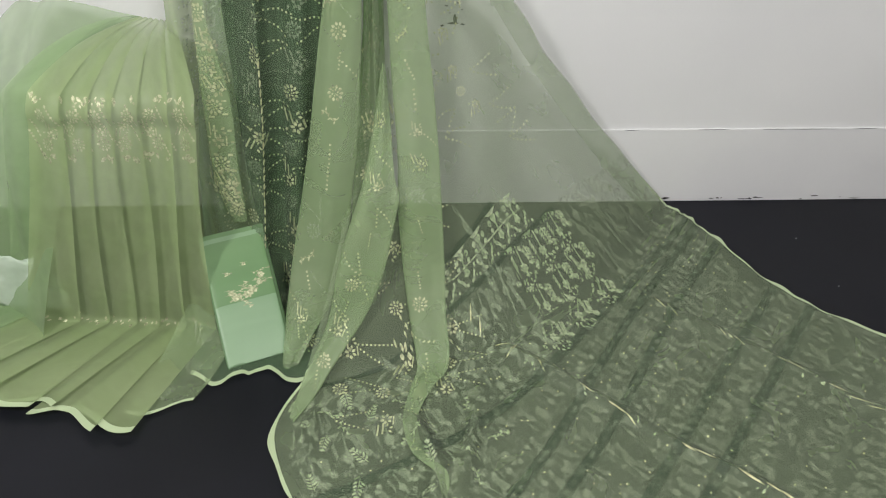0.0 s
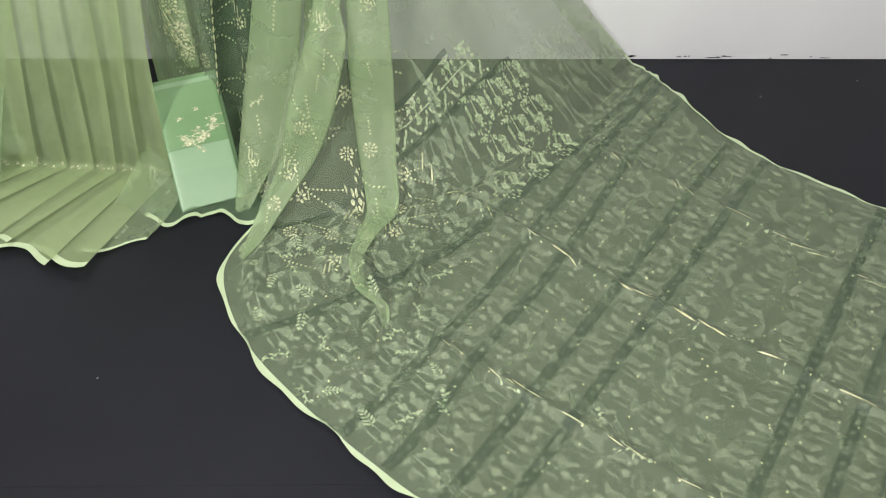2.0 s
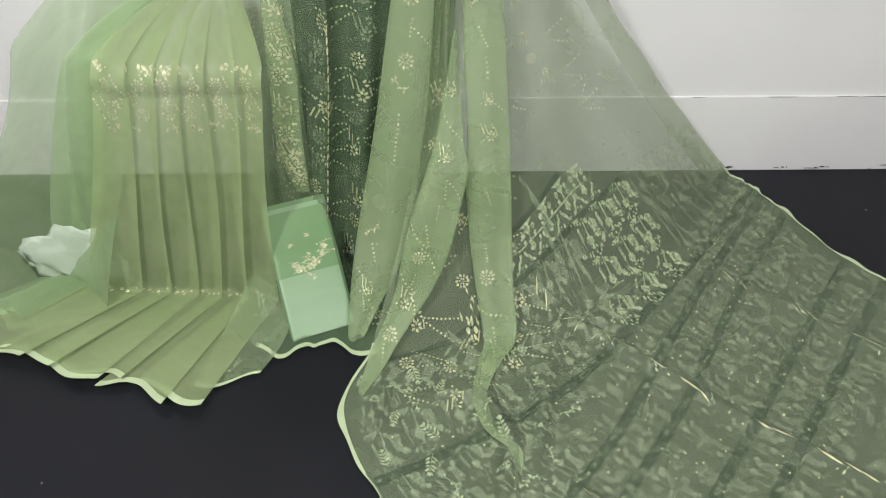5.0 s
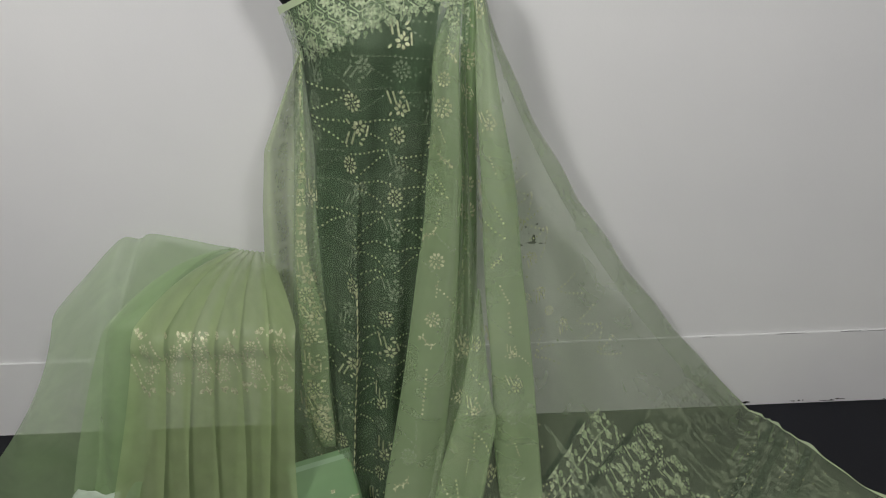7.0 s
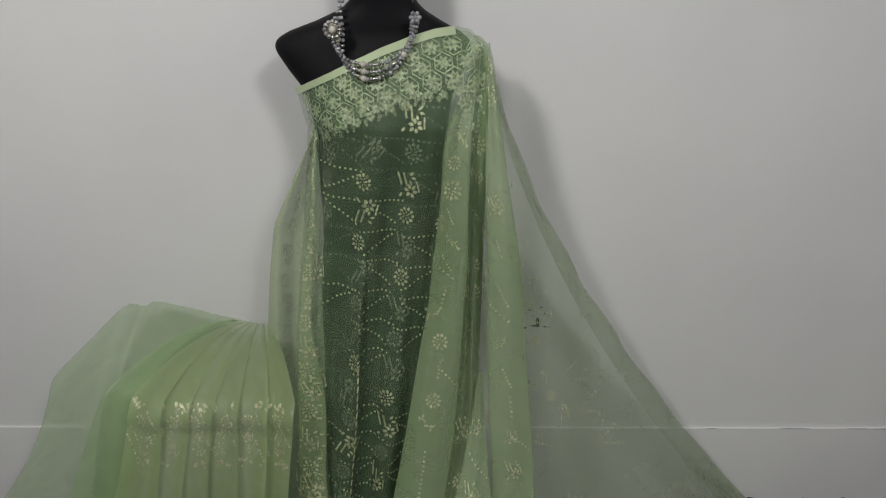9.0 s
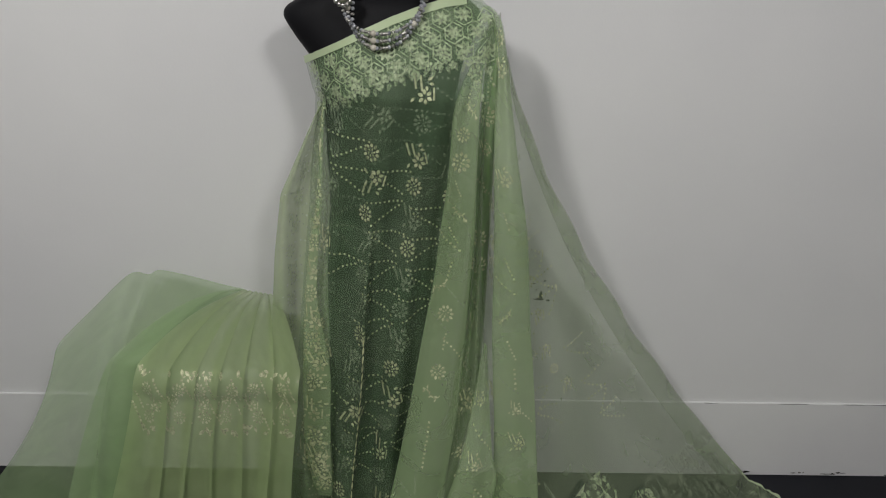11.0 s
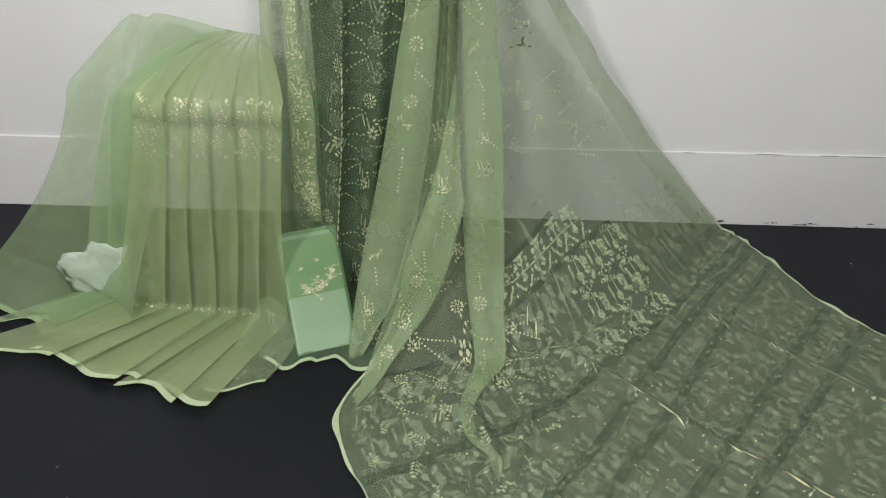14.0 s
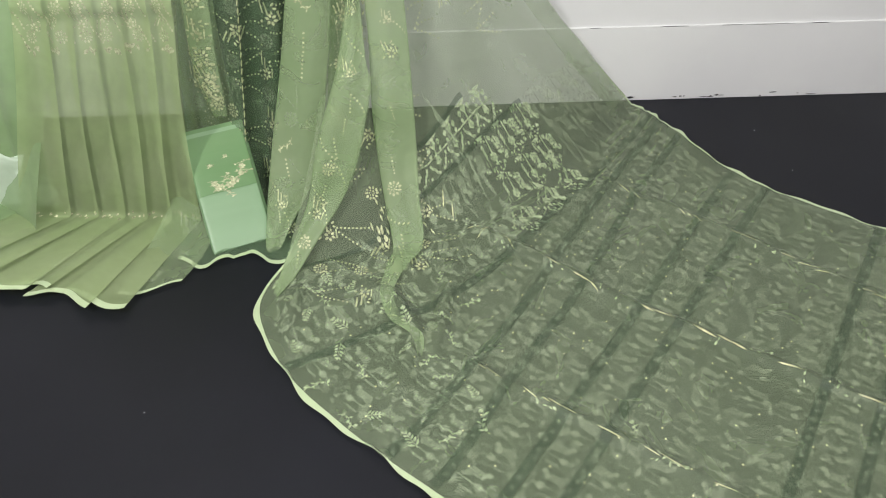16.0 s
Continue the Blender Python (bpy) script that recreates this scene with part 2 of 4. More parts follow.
def rosette():
    out = [leaf(0.26 * math.cos(k), 0.26 * math.sin(k), k + 0.3, 0.24, 0.17) for k in np.arange(10) * math.tau / 10]
    out += [leaf(0.1 * math.cos(k), 0.1 * math.sin(k), k + 0.5, 0.16, 0.09) for k in np.arange(6) * math.tau / 6]
    return out + [leaf(0.0, 0.0, 1.0, 0.1, 0.06)]


def sprig():
    out = [bar(-0.5, 0, 0.35, 0, 0.035)]
    for k, x in enumerate((-0.38, -0.2, -0.02, 0.16)):
        for side in (1, -1):
            out.append(leaf(x, 0.03 * side, side * 0.85, 0.34 - 0.045 * k, 0.11))
    out += [leaf(0.3, 0, a, 0.24, 0.1) for a in (-0.6, 0, 0.6)]
    return out


def vine(seed):
    """A curling stem with leaves to both sides and a bud."""
    rnd = random.Random(seed)
    out, x, y, a = [], -0.5, rnd.uniform(-0.2, 0.2), rnd.uniform(-0.6, 0.6)
    bend = rnd.choice((-1, 1)) * rnd.uniform(0.2, 0.45)
    for k in range(8):
        nx, ny = x + 0.14 * math.cos(a), y + 0.14 * math.sin(a)
        out.append(bar(x, y, nx, ny, 0.04))
        out.append(leaf(nx, ny, a + (0.9 if k % 2 else -0.9), rnd.uniform(0.16, 0.28), rnd.uniform(0.07, 0.12)))
        x, y, a = nx, ny, a + bend * (1 if k < 5 else -1.4)
    out += [leaf(x, y, a + d, 0.18, 0.1) for d in (-0.7, 0, 0.7)]
    return out


def buta():
    """Two slanting rods with a loose cluster of petals beside them."""
    out = [bar(-0.48, -0.38, 0.02, -0.24, 0.07), bar(-0.42, -0.16, 0.08, -0.03, 0.07), bar(-0.1, 0.34, 0.3, 0.42, 0.06)]
    for k in range(6):
        a = k * math.tau / 6 + 0.3
        out.append(leaf(0.24 + 0.07 * math.cos(a), 0.1 + 0.07 * math.sin(a), a, 0.2, 0.13))
    out += [leaf(-0.3, 0.1, 2.4, 0.2, 0.1), leaf(-0.22, 0.16, 1.4, 0.18, 0.1), leaf(-0.12, 0.08, 0.4, 0.18, 0.09), leaf(0.3, -0.25, -0.6, 0.2, 0.1)]
    return out


def dots(x0, y0, x1, y1, step, r):
    n = max(2, int(round(math.hypot(x1 - x0, y1 - y0) / step)) + 1)
    return [diamond(x0 + (x1 - x0) * k / (n - 1), y0 + (y1 - y0) * k / (n - 1), r) for k in range(n)]


# ---- the room ----
def slab(name, x0, x1, y0, y1, z0, z1, mat, label, category, bevel=0.0):
    bm = bmesh.new()
    box(bm, x0, x1, y0, y1, z0, z1, bevel)
    return tagged(part(name, bm, mat, None, "", False), label, category, "", "structure")


slab("floor", -3.0, 3.2, -3.6, 0.0, -0.1, 0.0, FLOOR, "black satin sheet covering the whole floor", "floor")
slab("wall_back", -3.0, 3.2, 0.004, 0.16, 0.0, 2.7, WALL, "plain white painted wall behind the display", "wall")
slab("wall_left", -3.15, -3.0, -3.6, 0.16, 0.0, 2.7, WALL, "plain white painted side wall", "wall")
slab("wall_right", 3.2, 3.35, -3.6, 0.16, 0.0, 2.7, WALL, "plain white painted side wall", "wall")
slab("wall_front", -3.15, 3.35, -3.75, -3.6, 0.0, 2.7, WALL, "plain white painted wall opposite the display", "wall")
slab("ceiling", -3.15, 3.35, -3.75, 0.16, 2.7, 2.8, WALL, "plain white ceiling", "ceiling")
slab("baseboard", -3.0, 3.2, -0.002, 0.004, 0.0, 0.24, SKIRT, "wide white painted skirting along the wall", "baseboard", 0.0015)

def mark(name, x, z, w, h, seed, label, y=-0.0005):
    """A thin irregular patch of dirt on the wall."""
    rnd = random.Random(seed)
    bm = bmesh.new()
    n = 10
    ring = [bm.verts.new((x + w / 2 * math.cos(k * math.tau / n) * rnd.uniform(0.5, 1.1), y, z + h / 2 * math.sin(k * math.tau / n) * rnd.uniform(0.5, 1.1))) for k in range(n)]
    bm.faces.new(ring[::-1])
    bmesh.ops.solidify(bm, geom=bm.faces[:], thickness=0.0006)
    return tagged(part(name, bm, GRIME, None, "", False), label, "stain", "", "structure")


for k, (x, z, w, h) in enumerate([(0.383, 0.552, 0.010, 0.034), (0.378, 0.541, 0.034, 0.007), (0.352, 0.535, 0.012, 0.006), (0.402, 0.538, 0.012, 0.006),
                                  (0.362, 0.585, 0.012, 0.004), (0.39, 0.592, 0.008, 0.005), (0.40, 0.575, 0.006, 0.004), (0.37, 0.567, 0.005, 0.004)]):
    mark("wall_stain", x, z, w, h, k, "small dark scuff on the white wall", 0.0034)
for k, (x, w) in enumerate([(1.08, 0.10), (1.25, 0.09), (1.36, 0.14), (0.86, 0.05), (1.5, 0.08)]):
    mark("skirting_stain", x, 0.2385, w, 0.0022, 20 + k, "thin dark gap line along the skirting's top", -0.0027)
for k in range(16):
    r = random.Random(60 + k)
    mark("skirting_stain", r.uniform(0.95, 1.6), r.uniform(0.003, 0.016), r.uniform(0.006, 0.03), r.uniform(0.002, 0.006), 60 + k, "faint dirt along the skirting's foot", -0.0027)

# ---- mannequin ----
def mannequin():
    # height, centre x, centre y, half width, half depth
    rings = [(0.0, -0.04, -0.17, 0.085, 0.05), (0.25, -0.03, -0.17, 0.105, 0.06), (0.5, -0.005, -0.165, 0.125, 0.075), (0.72, 0.015, -0.16, 0.142, 0.085),
             (0.86, 0.018, -0.155, 0.136, 0.08), (0.98, 0.014, -0.155, 0.134, 0.078), (1.08, 0.012, -0.15, 0.138, 0.08), (1.15, 0.01, -0.145, 0.150, 0.078),
             (1.205, 0.002, -0.14, 0.180, 0.068), (1.245, -0.002, -0.135, 0.198, 0.06), (1.270, 0.002, -0.135, 0.178, 0.053), (1.297, 0.012, -0.135, 0.120, 0.053),
             (1.325, 0.018, -0.135, 0.074, 0.054), (1.36, 0.018, -0.138, 0.060, 0.054), (1.44, 0.018, -0.14, 0.056, 0.054), (1.47, 0.018, -0.14, 0.03, 0.03)]
    t = np.linspace(0, 1, 90)
    rows = spline(rings, t)
    bm = bmesh.new()
    loops = []
    for z, cx, cy, rx, ry in rows:
        loop = []
        for k in range(40):
            a = k * math.tau / 40
            c, s = math.cos(a), math.sin(a)
            e = 0.8
            loop.append(bm.verts.new((cx + rx * math.copysign(abs(c) ** e, c), cy + ry * math.copysign(abs(s) ** e, s), z)))
        loops.append(loop)
    for a, b in zip(loops[:-1], loops[1:]):
        for k in range(40):
            bm.faces.new((a[k], a[(k + 1) % 40], b[(k + 1) % 40], b[k]))
    bm.faces.new(loops[-1])
    bm.faces.new(loops[0][::-1])
    return tagged(part("mannequin", bm, BLACK), "matt black display mannequin wearing the green saree", "mannequin")


mannequin()


# ---- the draped saree ----
saree = thing("draped_saree", "sheer green zari-woven organza saree draped over mannequin and floor", "saree", (0.1, -0.3, 0.0))
saree.matrix_world = Matrix.Identity(4)


def front_fn(u, v):
    # u down from the neckline to the hem on the floor, v across
    drop = np.clip(u / 0.8, 0, 1)
    lie = np.clip((u - 0.8) / 0.2, 0, 1)
    top = along([0, 0.16, 0.32, 0.47, 0.62, 0.75, 0.86, 0.94, 1], [1.159, 1.192, 1.223, 1.248, 1.268, 1.281, 1.286, 1.280, 1.255], v)
    z = top * (1 - drop)
    left = along([0, 0.28, 0.5, 0.72, 0.9, 1.08, 1.157], [-0.24, -0.228, -0.195, -0.176, -0.160, -0.140, -0.160], z)
    right = along([0, 0.1, 0.6, 1.0, 1.15, 1.22, 1.29], [0.08, 0.11, 0.16, 0.195, 0.222, 0.226, 0.212], z)
    x = left + (right - left) * v
    y = along([0, 0.1, 0.25, 0.5, 0.84, 1.0, 1.1, 1.2, 1.3], [-0.385, -0.345, -0.315, -0.295, -0.252, -0.262, -0.276, -0.25, -0.2], z)
    side = np.clip(1 - 2 * v, 0, 1) ** 3
    y = y + side * along([0, 0.5, 1.0, 1.3], [0.01, 0.05, 0.12, 0.1], z) + np.clip(2 * v - 1, 0, 1) ** 2 * along([0, 0.9, 1.1, 1.3], [0.0, 0.02, 0.03, 0.04], z)
    soft = along([0, 0.6, 1.0, 1.2], [0.020, 0.014, 0.006, 0.0], z) * (1 - 0.8 * lie)
    y = y + soft * np.sin(v * 24 + 1.5 * np.sin(z * 3)) + 0.15 * soft * np.sin(v * 67 + z * 4)
    y = y - 0.022 * np.exp(-((v - 0.44 - 0.02 * np.sin(z * 6)) / 0.018) ** 2) * along([0, 0.1, 0.6, 0.75, 0.9], [0.2, 1, 1, 0.6, 0], z)
    y = y - lie * (0.265 + 0.02 * np.sin(v * 9))
    x = x + lie * (0.02 - 0.03 * v)
    return x, y, z + 0.004 + lie * 0.004 * (1 + np.sin(v * 22))


front = Cloth(front_fn, 260, 120)
front.sheet("front_panel", GAUZE, saree, "sheer green panel with dotted zigzags and flowers over black")
front.sheet("neck_border", SELVEDGE, saree, "plain pale green selvedge across the chest", 0.0, 0.0095, 0.0, 0.86, 0.002, 4, 120)
front.sheet("hem_border", SELVEDGE, saree, "", 0.991, 1.0, 0, 1, 0.001, 3, 60)


def hook_cell(seed):
    """A six-sided ribbon frame round a stepped blossom, with rods and hooks to both sides."""
    rnd = random.Random(seed)
    c = [(0.54 * math.cos(k), 0.5 * math.sin(k)) for k in np.arange(7) * math.pi / 3]
    out = [bar(*c[k], *c[k + 1], 0.055) for k in range(6)]
    out += [bar(-0.2, y, 0.2 - abs(y) * 0.5, y, 0.085) for y in (-0.15, 0.0, 0.15)]
    out += [leaf(0.05 * math.cos(a), 0.05 * math.sin(a), a + rnd.uniform(-0.2, 0.2), 0.34, 0.16) for a in np.arange(8) * math.pi / 4 + 0.39]
    out += [bar(x, side * 0.42, x + 0.14, side * 0.3, 0.06) for x in (-0.2, 0.05) for side in (1, -1)]
    return out


def chest_band():
    polys = []
    rnd = random.Random(3)
    for row in range(3):
        for k in range(9):
            polys += front.put(hook_cell(rnd.random()), 0.0195 + 0.0185 * row, 0.05 + (k + 0.5 * (row % 2)) * 0.112, 0.040, rnd.uniform(-0.06, 0.06))
    for k in range(26):
        polys += front.put(flower(5, 0.5, 0.36), 0.069 + 0.0045 * math.sin(k * 2.6), 0.03 + k * 0.0375, 0.019, rnd.uniform(0, 3))
        polys += front.put(sprig(), 0.075 + 0.003 * (k % 2), 0.045 + k * 0.0375, 0.016, rnd.uniform(-0.4, 0.4))
    for k in range(15):
        polys += front.put(sprig(), 0.080 + 0.014 * k, 0.03 + 0.014 * (k % 2), 0.030, rnd.uniform(-0.6, 0.6))
    for k in range(7):
        polys += front.put(flower(5), 0.085 + 0.012 * k, 0.88 + 0.03 * (k % 3), 0.022, rnd.uniform(-0.6, 0.6))
    return polys


def body_figures(cloth, u0, u1, v0, v1, width, length, seed, k=1.0, share=0.5):
    """Columns of rosettes and sprays, with dotted zigzags running between them."""
    rnd = random.Random(seed)
    bright, soft = [], []
    cols = max(1, int(round(width / 0.11)))
    rows = max(2, int(round(length / 0.056)))
    dv, du = (v1 - v0) / cols, (u1 - u0) / rows

    def pick(p):
        return bright if rnd.random() < p else soft

    for c in range(cols):
        for r in range(rows):
            u, v = u0 + (r + 0.5 * (c % 2) + 0.2) * du, v0 + (c + 0.5) * dv
            side = 1 if r % 2 else -1
            if r % 2:
                pick(share).extend(cloth.put(rosette(), u, v + rnd.uniform(-0.08, 0.08) * dv, 0.040 * k, rnd.uniform(0, 1)))
            else:
                pick(share).extend(cloth.put(buta(), u, v + rnd.uniform(-0.1, 0.1) * dv, 0.058 * k, rnd.uniform(-0.3, 0.3), c % 2 == 1))
            w, h, q = 0.05 * k, 0.026, 0.0021
            zig = dots(-h, -w * side, -h, w * 0.75 * side, 0.0105, q) + dots(-h * 0.6, w * 0.62 * side, h * 0.9, -w * 0.7 * side, 0.0105, q)
            pick(share + 0.15).extend(cloth.put(zig, u + du * 0.2, v + 0.45 * dv, 1.0))
    return bright, soft


front.sheet("chest_lining", GAUZE_FOLD, saree, "", 0.002, 0.070, 0.02, 0.98, -0.004, 20, 80)
front.figures("chest_brocade", chest_band(), ZARI_MID, saree, "dense cream lattice and flower brocade band")
bright, soft = body_figures(front, 0.085, 0.93, 0.02, 1.0, 0.40, 1.12, 5, 1.0, 0.42)
front.figures("zari_brocade", bright, ZARI, saree)
front.figures("muted_brocade", soft, ZARI_SOFT, saree)
crease = [front.put([leaf(-0.5, 0, 0.0, 1.0, 0.2)], u, 0.44 + 0.02 * math.sin(front.at(np.array(u), np.array(0.44), front.p)[2] * 6), 0.02)[0] for u in np.arange(0.42, 0.76, 0.0135)]
front.figures("gold_crease", crease, GOLD, saree, "gold-edged crease down the front", 0.0015)


def strip(rows, turns=26, steps=120, flat=0.16, ripple=0.0, seed=0.0):
    """A flattened hollow fold of cloth: rows of x, y, z, width along its middle."""
    def fn(u, v):
        r = spline(rows, u)
        a = v * 2 * np.pi
        w = r[..., 3] / 2
        c = np.cos(a)
        x = r[..., 0] + w * c
        thick = np.minimum(w * flat, 0.02) * (1 + 0.3 * np.sin(u * 9 + seed))
        y = r[..., 1] + thick * np.sin(a) + ripple * np.sin(c * 3.2 + u * 6 + seed)
        z = r[..., 2] + thick * 0.5 * np.sin(a) * np.clip(1 - r[..., 2] * 8, 0, 1)
        return x, y, np.maximum(z, 0.003)
    return Cloth(fn, steps, turns)


def left_fall_fn(u, v):
    z = 1.08 * (1 - u)
    outer = along([0, 0.3, 0.6, 0.735, 0.87, 0.96, 1.05, 1.08], [-0.30, -0.285, -0.257, -0.243, -0.222, -0.18, -0.138, -0.12], z)
    x = outer + (-0.1 - outer) * v
    y = -0.15 - 0.03 * np.sin(v * 5 + z * 2) + 0.012 * np.sin(v * 17 + z * 3)
    return x, y, z + 0.003


left_fall = Cloth(left_fall_fn, 100, 50)
left_fall.sheet("back_fall", GAUZE_PLEAT, saree, "olive sheer length falling behind the mannequin's arm side")
b, s = body_figures(left_fall, 0.03, 0.7, 0.02, 0.98, 0.17, 0.7, 8)
left_fall.figures("fall_brocade", b + s, ZARI_MID, saree)

edge_fold = strip([(-0.115, -0.215, 1.09, 0.004), (-0.12, -0.227, 1.031, 0.006), (-0.128, -0.251, 0.896, 0.009), (-0.141, -0.266, 0.79, 0.019), (-0.149, -0.282, 0.685, 0.025),
                   (-0.145, -0.292, 0.58, 0.046), (-0.142, -0.301, 0.49, 0.06), (-0.144, -0.322, 0.36, 0.057), (-0.138, -0.335, 0.29, 0.05), (-0.134, -0.338, 0.245, 0.044),
                   (-0.13, -0.335, 0.20, 0.03)], flat=0.2)
edge_fold.sheet("edge_fold", GAUZE_FOLD, saree, "pale doubled edge of the saree with gold rim")
b, s = body_figures(edge_fold, 0.02, 0.95, 0.52, 0.98, 0.06, 1.0, 9)
edge_fold.figures("edge_brocade", b + s, ZARI, saree)
edge_fold.figures("edge_gold", [edge_fold.put([bar(-0.5, 0, 0.5, 0, 0.08)], u, 0.5, 0.03)[0] for u in np.arange(0.05, 0.9, 0.026)], GOLD, saree)

# hanging folds: x, y, z and width along the middle of each
OUTER_FOLD = [(0.206, -0.205, 1.23, 0.008), (0.187, -0.223, 1.163, 0.026), (0.168, -0.261, 1.089, 0.047), (0.163, -0.28, 0.964, 0.054), (0.156, -0.288, 0.84, 0.068),
    (0.148, -0.302, 0.749, 0.072), (0.134, -0.328, 0.63, 0.086), (0.114, -0.372, 0.471, 0.1), (0.092, -0.409, 0.341, 0.106), (0.066, -0.46, 0.198, 0.116),
    (0.04, -0.515, 0.107, 0.097), (0.015, -0.57, 0.05, 0.06), (-0.001, -0.62, 0.012, 0.035)]
HIDDEN_FOLD = [(0.21, -0.19, 1.25, 0.012), (0.216, -0.207, 1.204, 0.015), (0.212, -0.243, 1.101, 0.029), (0.207, -0.236, 0.863, 0.036), (0.201, -0.251, 0.66, 0.042),
    (0.193, -0.267, 0.56, 0.05), (0.183, -0.287, 0.45, 0.05), (0.163, -0.306, 0.324, 0.04), (0.14, -0.325, 0.16, 0.025)]
LONG_FOLD = [(0.205, -0.15, 1.268, 0.014), (0.223, -0.2, 1.245, 0.016), (0.232, -0.226, 1.185, 0.02), (0.247, -0.279, 0.997, 0.044), (0.265, -0.297, 0.83, 0.066),
    (0.275, -0.315, 0.64, 0.078), (0.283, -0.34, 0.53, 0.085), (0.291, -0.376, 0.407, 0.088), (0.294, -0.426, 0.285, 0.095), (0.3, -0.475, 0.18, 0.092),
    (0.307, -0.54, 0.1, 0.082), (0.318, -0.63, 0.024, 0.07), (0.290, -0.70, 0.022, 0.045), (0.268, -0.78, 0.024, 0.03), (0.285, -0.86, 0.026, 0.028),
    (0.33, -0.915, 0.03, 0.024), (0.335, -0.96, 0.012, 0.01)]
SHORT_FOLD = [(0.222, -0.325, 0.60, 0.006), (0.216, -0.36, 0.49, 0.03), (0.208, -0.42, 0.39, 0.06), (0.204, -0.444, 0.339, 0.086), (0.182, -0.479, 0.267, 0.097), (0.161, -0.52, 0.198, 0.1),
    (0.134, -0.565, 0.125, 0.08), (0.10, -0.61, 0.075, 0.06), (0.066, -0.66, 0.035, 0.048), (0.04, -0.72, 0.014, 0.035), (0.02, -0.77, 0.01, 0.015)]
for k, rows in enumerate((OUTER_FOLD, HIDDEN_FOLD, LONG_FOLD, SHORT_FOLD)):
    fold = strip(rows, flat=0.25, ripple=0.005, seed=k * 1.3, steps=160, turns=48)
    # the recessed second fold carries layered cloth and shade in its colour
    fold.sheet("shoulder_fold", GAUZE_DENSE_SHADED if k == 1 else GAUZE_FOLD, saree, "doubled hanging fold of green organza")
    fold.sheet("fold_rim", GAUZE_FOLD, saree, "", 0.02, 0.98, 0.455, 0.545, 0.0015, 120, 5)
    fold.sheet("fold_rim", GAUZE_FOLD, saree, "", 0.02, 0.98, 0.92, 1.0, 0.0015, 120, 5)
    rnd = random.Random(20 + k)
    b, s = [], []
    for u in np.arange(0.1, 0.9, 0.034 if k < 3 else 0.06):
        v = 0.72 + 0.03 * math.sin(u * 14 + k) + rnd.uniform(-0.012, 0.012)
        shape = rnd.choice((buta(), rosette(), vine(rnd.random()), dots(-0.4, 0, 0.5, 0.1, 0.22, 0.05), dots(-0.5, -0.1, 0.5, 0.25, 0.2, 0.05)))
        (b if rnd.random() < 0.7 else s).extend(fold.put(shape, u, v, rnd.uniform(0.03, 0.046), rnd.uniform(-0.3, 0.3)))
        if rnd.random() < 0.5:
            (b if rnd.random() < 0.4 else s).extend(fold.put(dots(-0.5, -0.4, 0.3, 0.5, 0.2, 0.04), u + 0.012, v + rnd.choice((-0.07, 0.08)), 0.05))
    fold.figures("fold_brocade", b, ZARI, saree)
    fold.figures("fold_brocade", s, ZARI_SOFT, saree)

# pallu on the floor: rows across the cloth, front and back ends, forward bow
ROWS = [(0.03, -0.66, 1.00, -0.03, 0.15), (-0.02, -0.80, 1.03, -0.06, 0.13), (0.043, -0.973, 1.045, -0.09, 0.10), (0.157, -1.11, 1.075, -0.14, 0.07),
        (0.288, -1.232, 1.115, -0.225, 0.04), (0.398, -1.322, 1.19, -0.368, 0.02), (0.518, -1.412, 1.262, -0.45, 0.0), (0.668, -1.527, 1.37, -0.54, 0.0),
        (0.81, -1.61, 1.49, -0.62, 0.0), (0.92, -1.68, 1.60, -0.70, 0.0), (1.01, -1.75, 1.69, -0.77, 0.0)]
HANG = 0.45


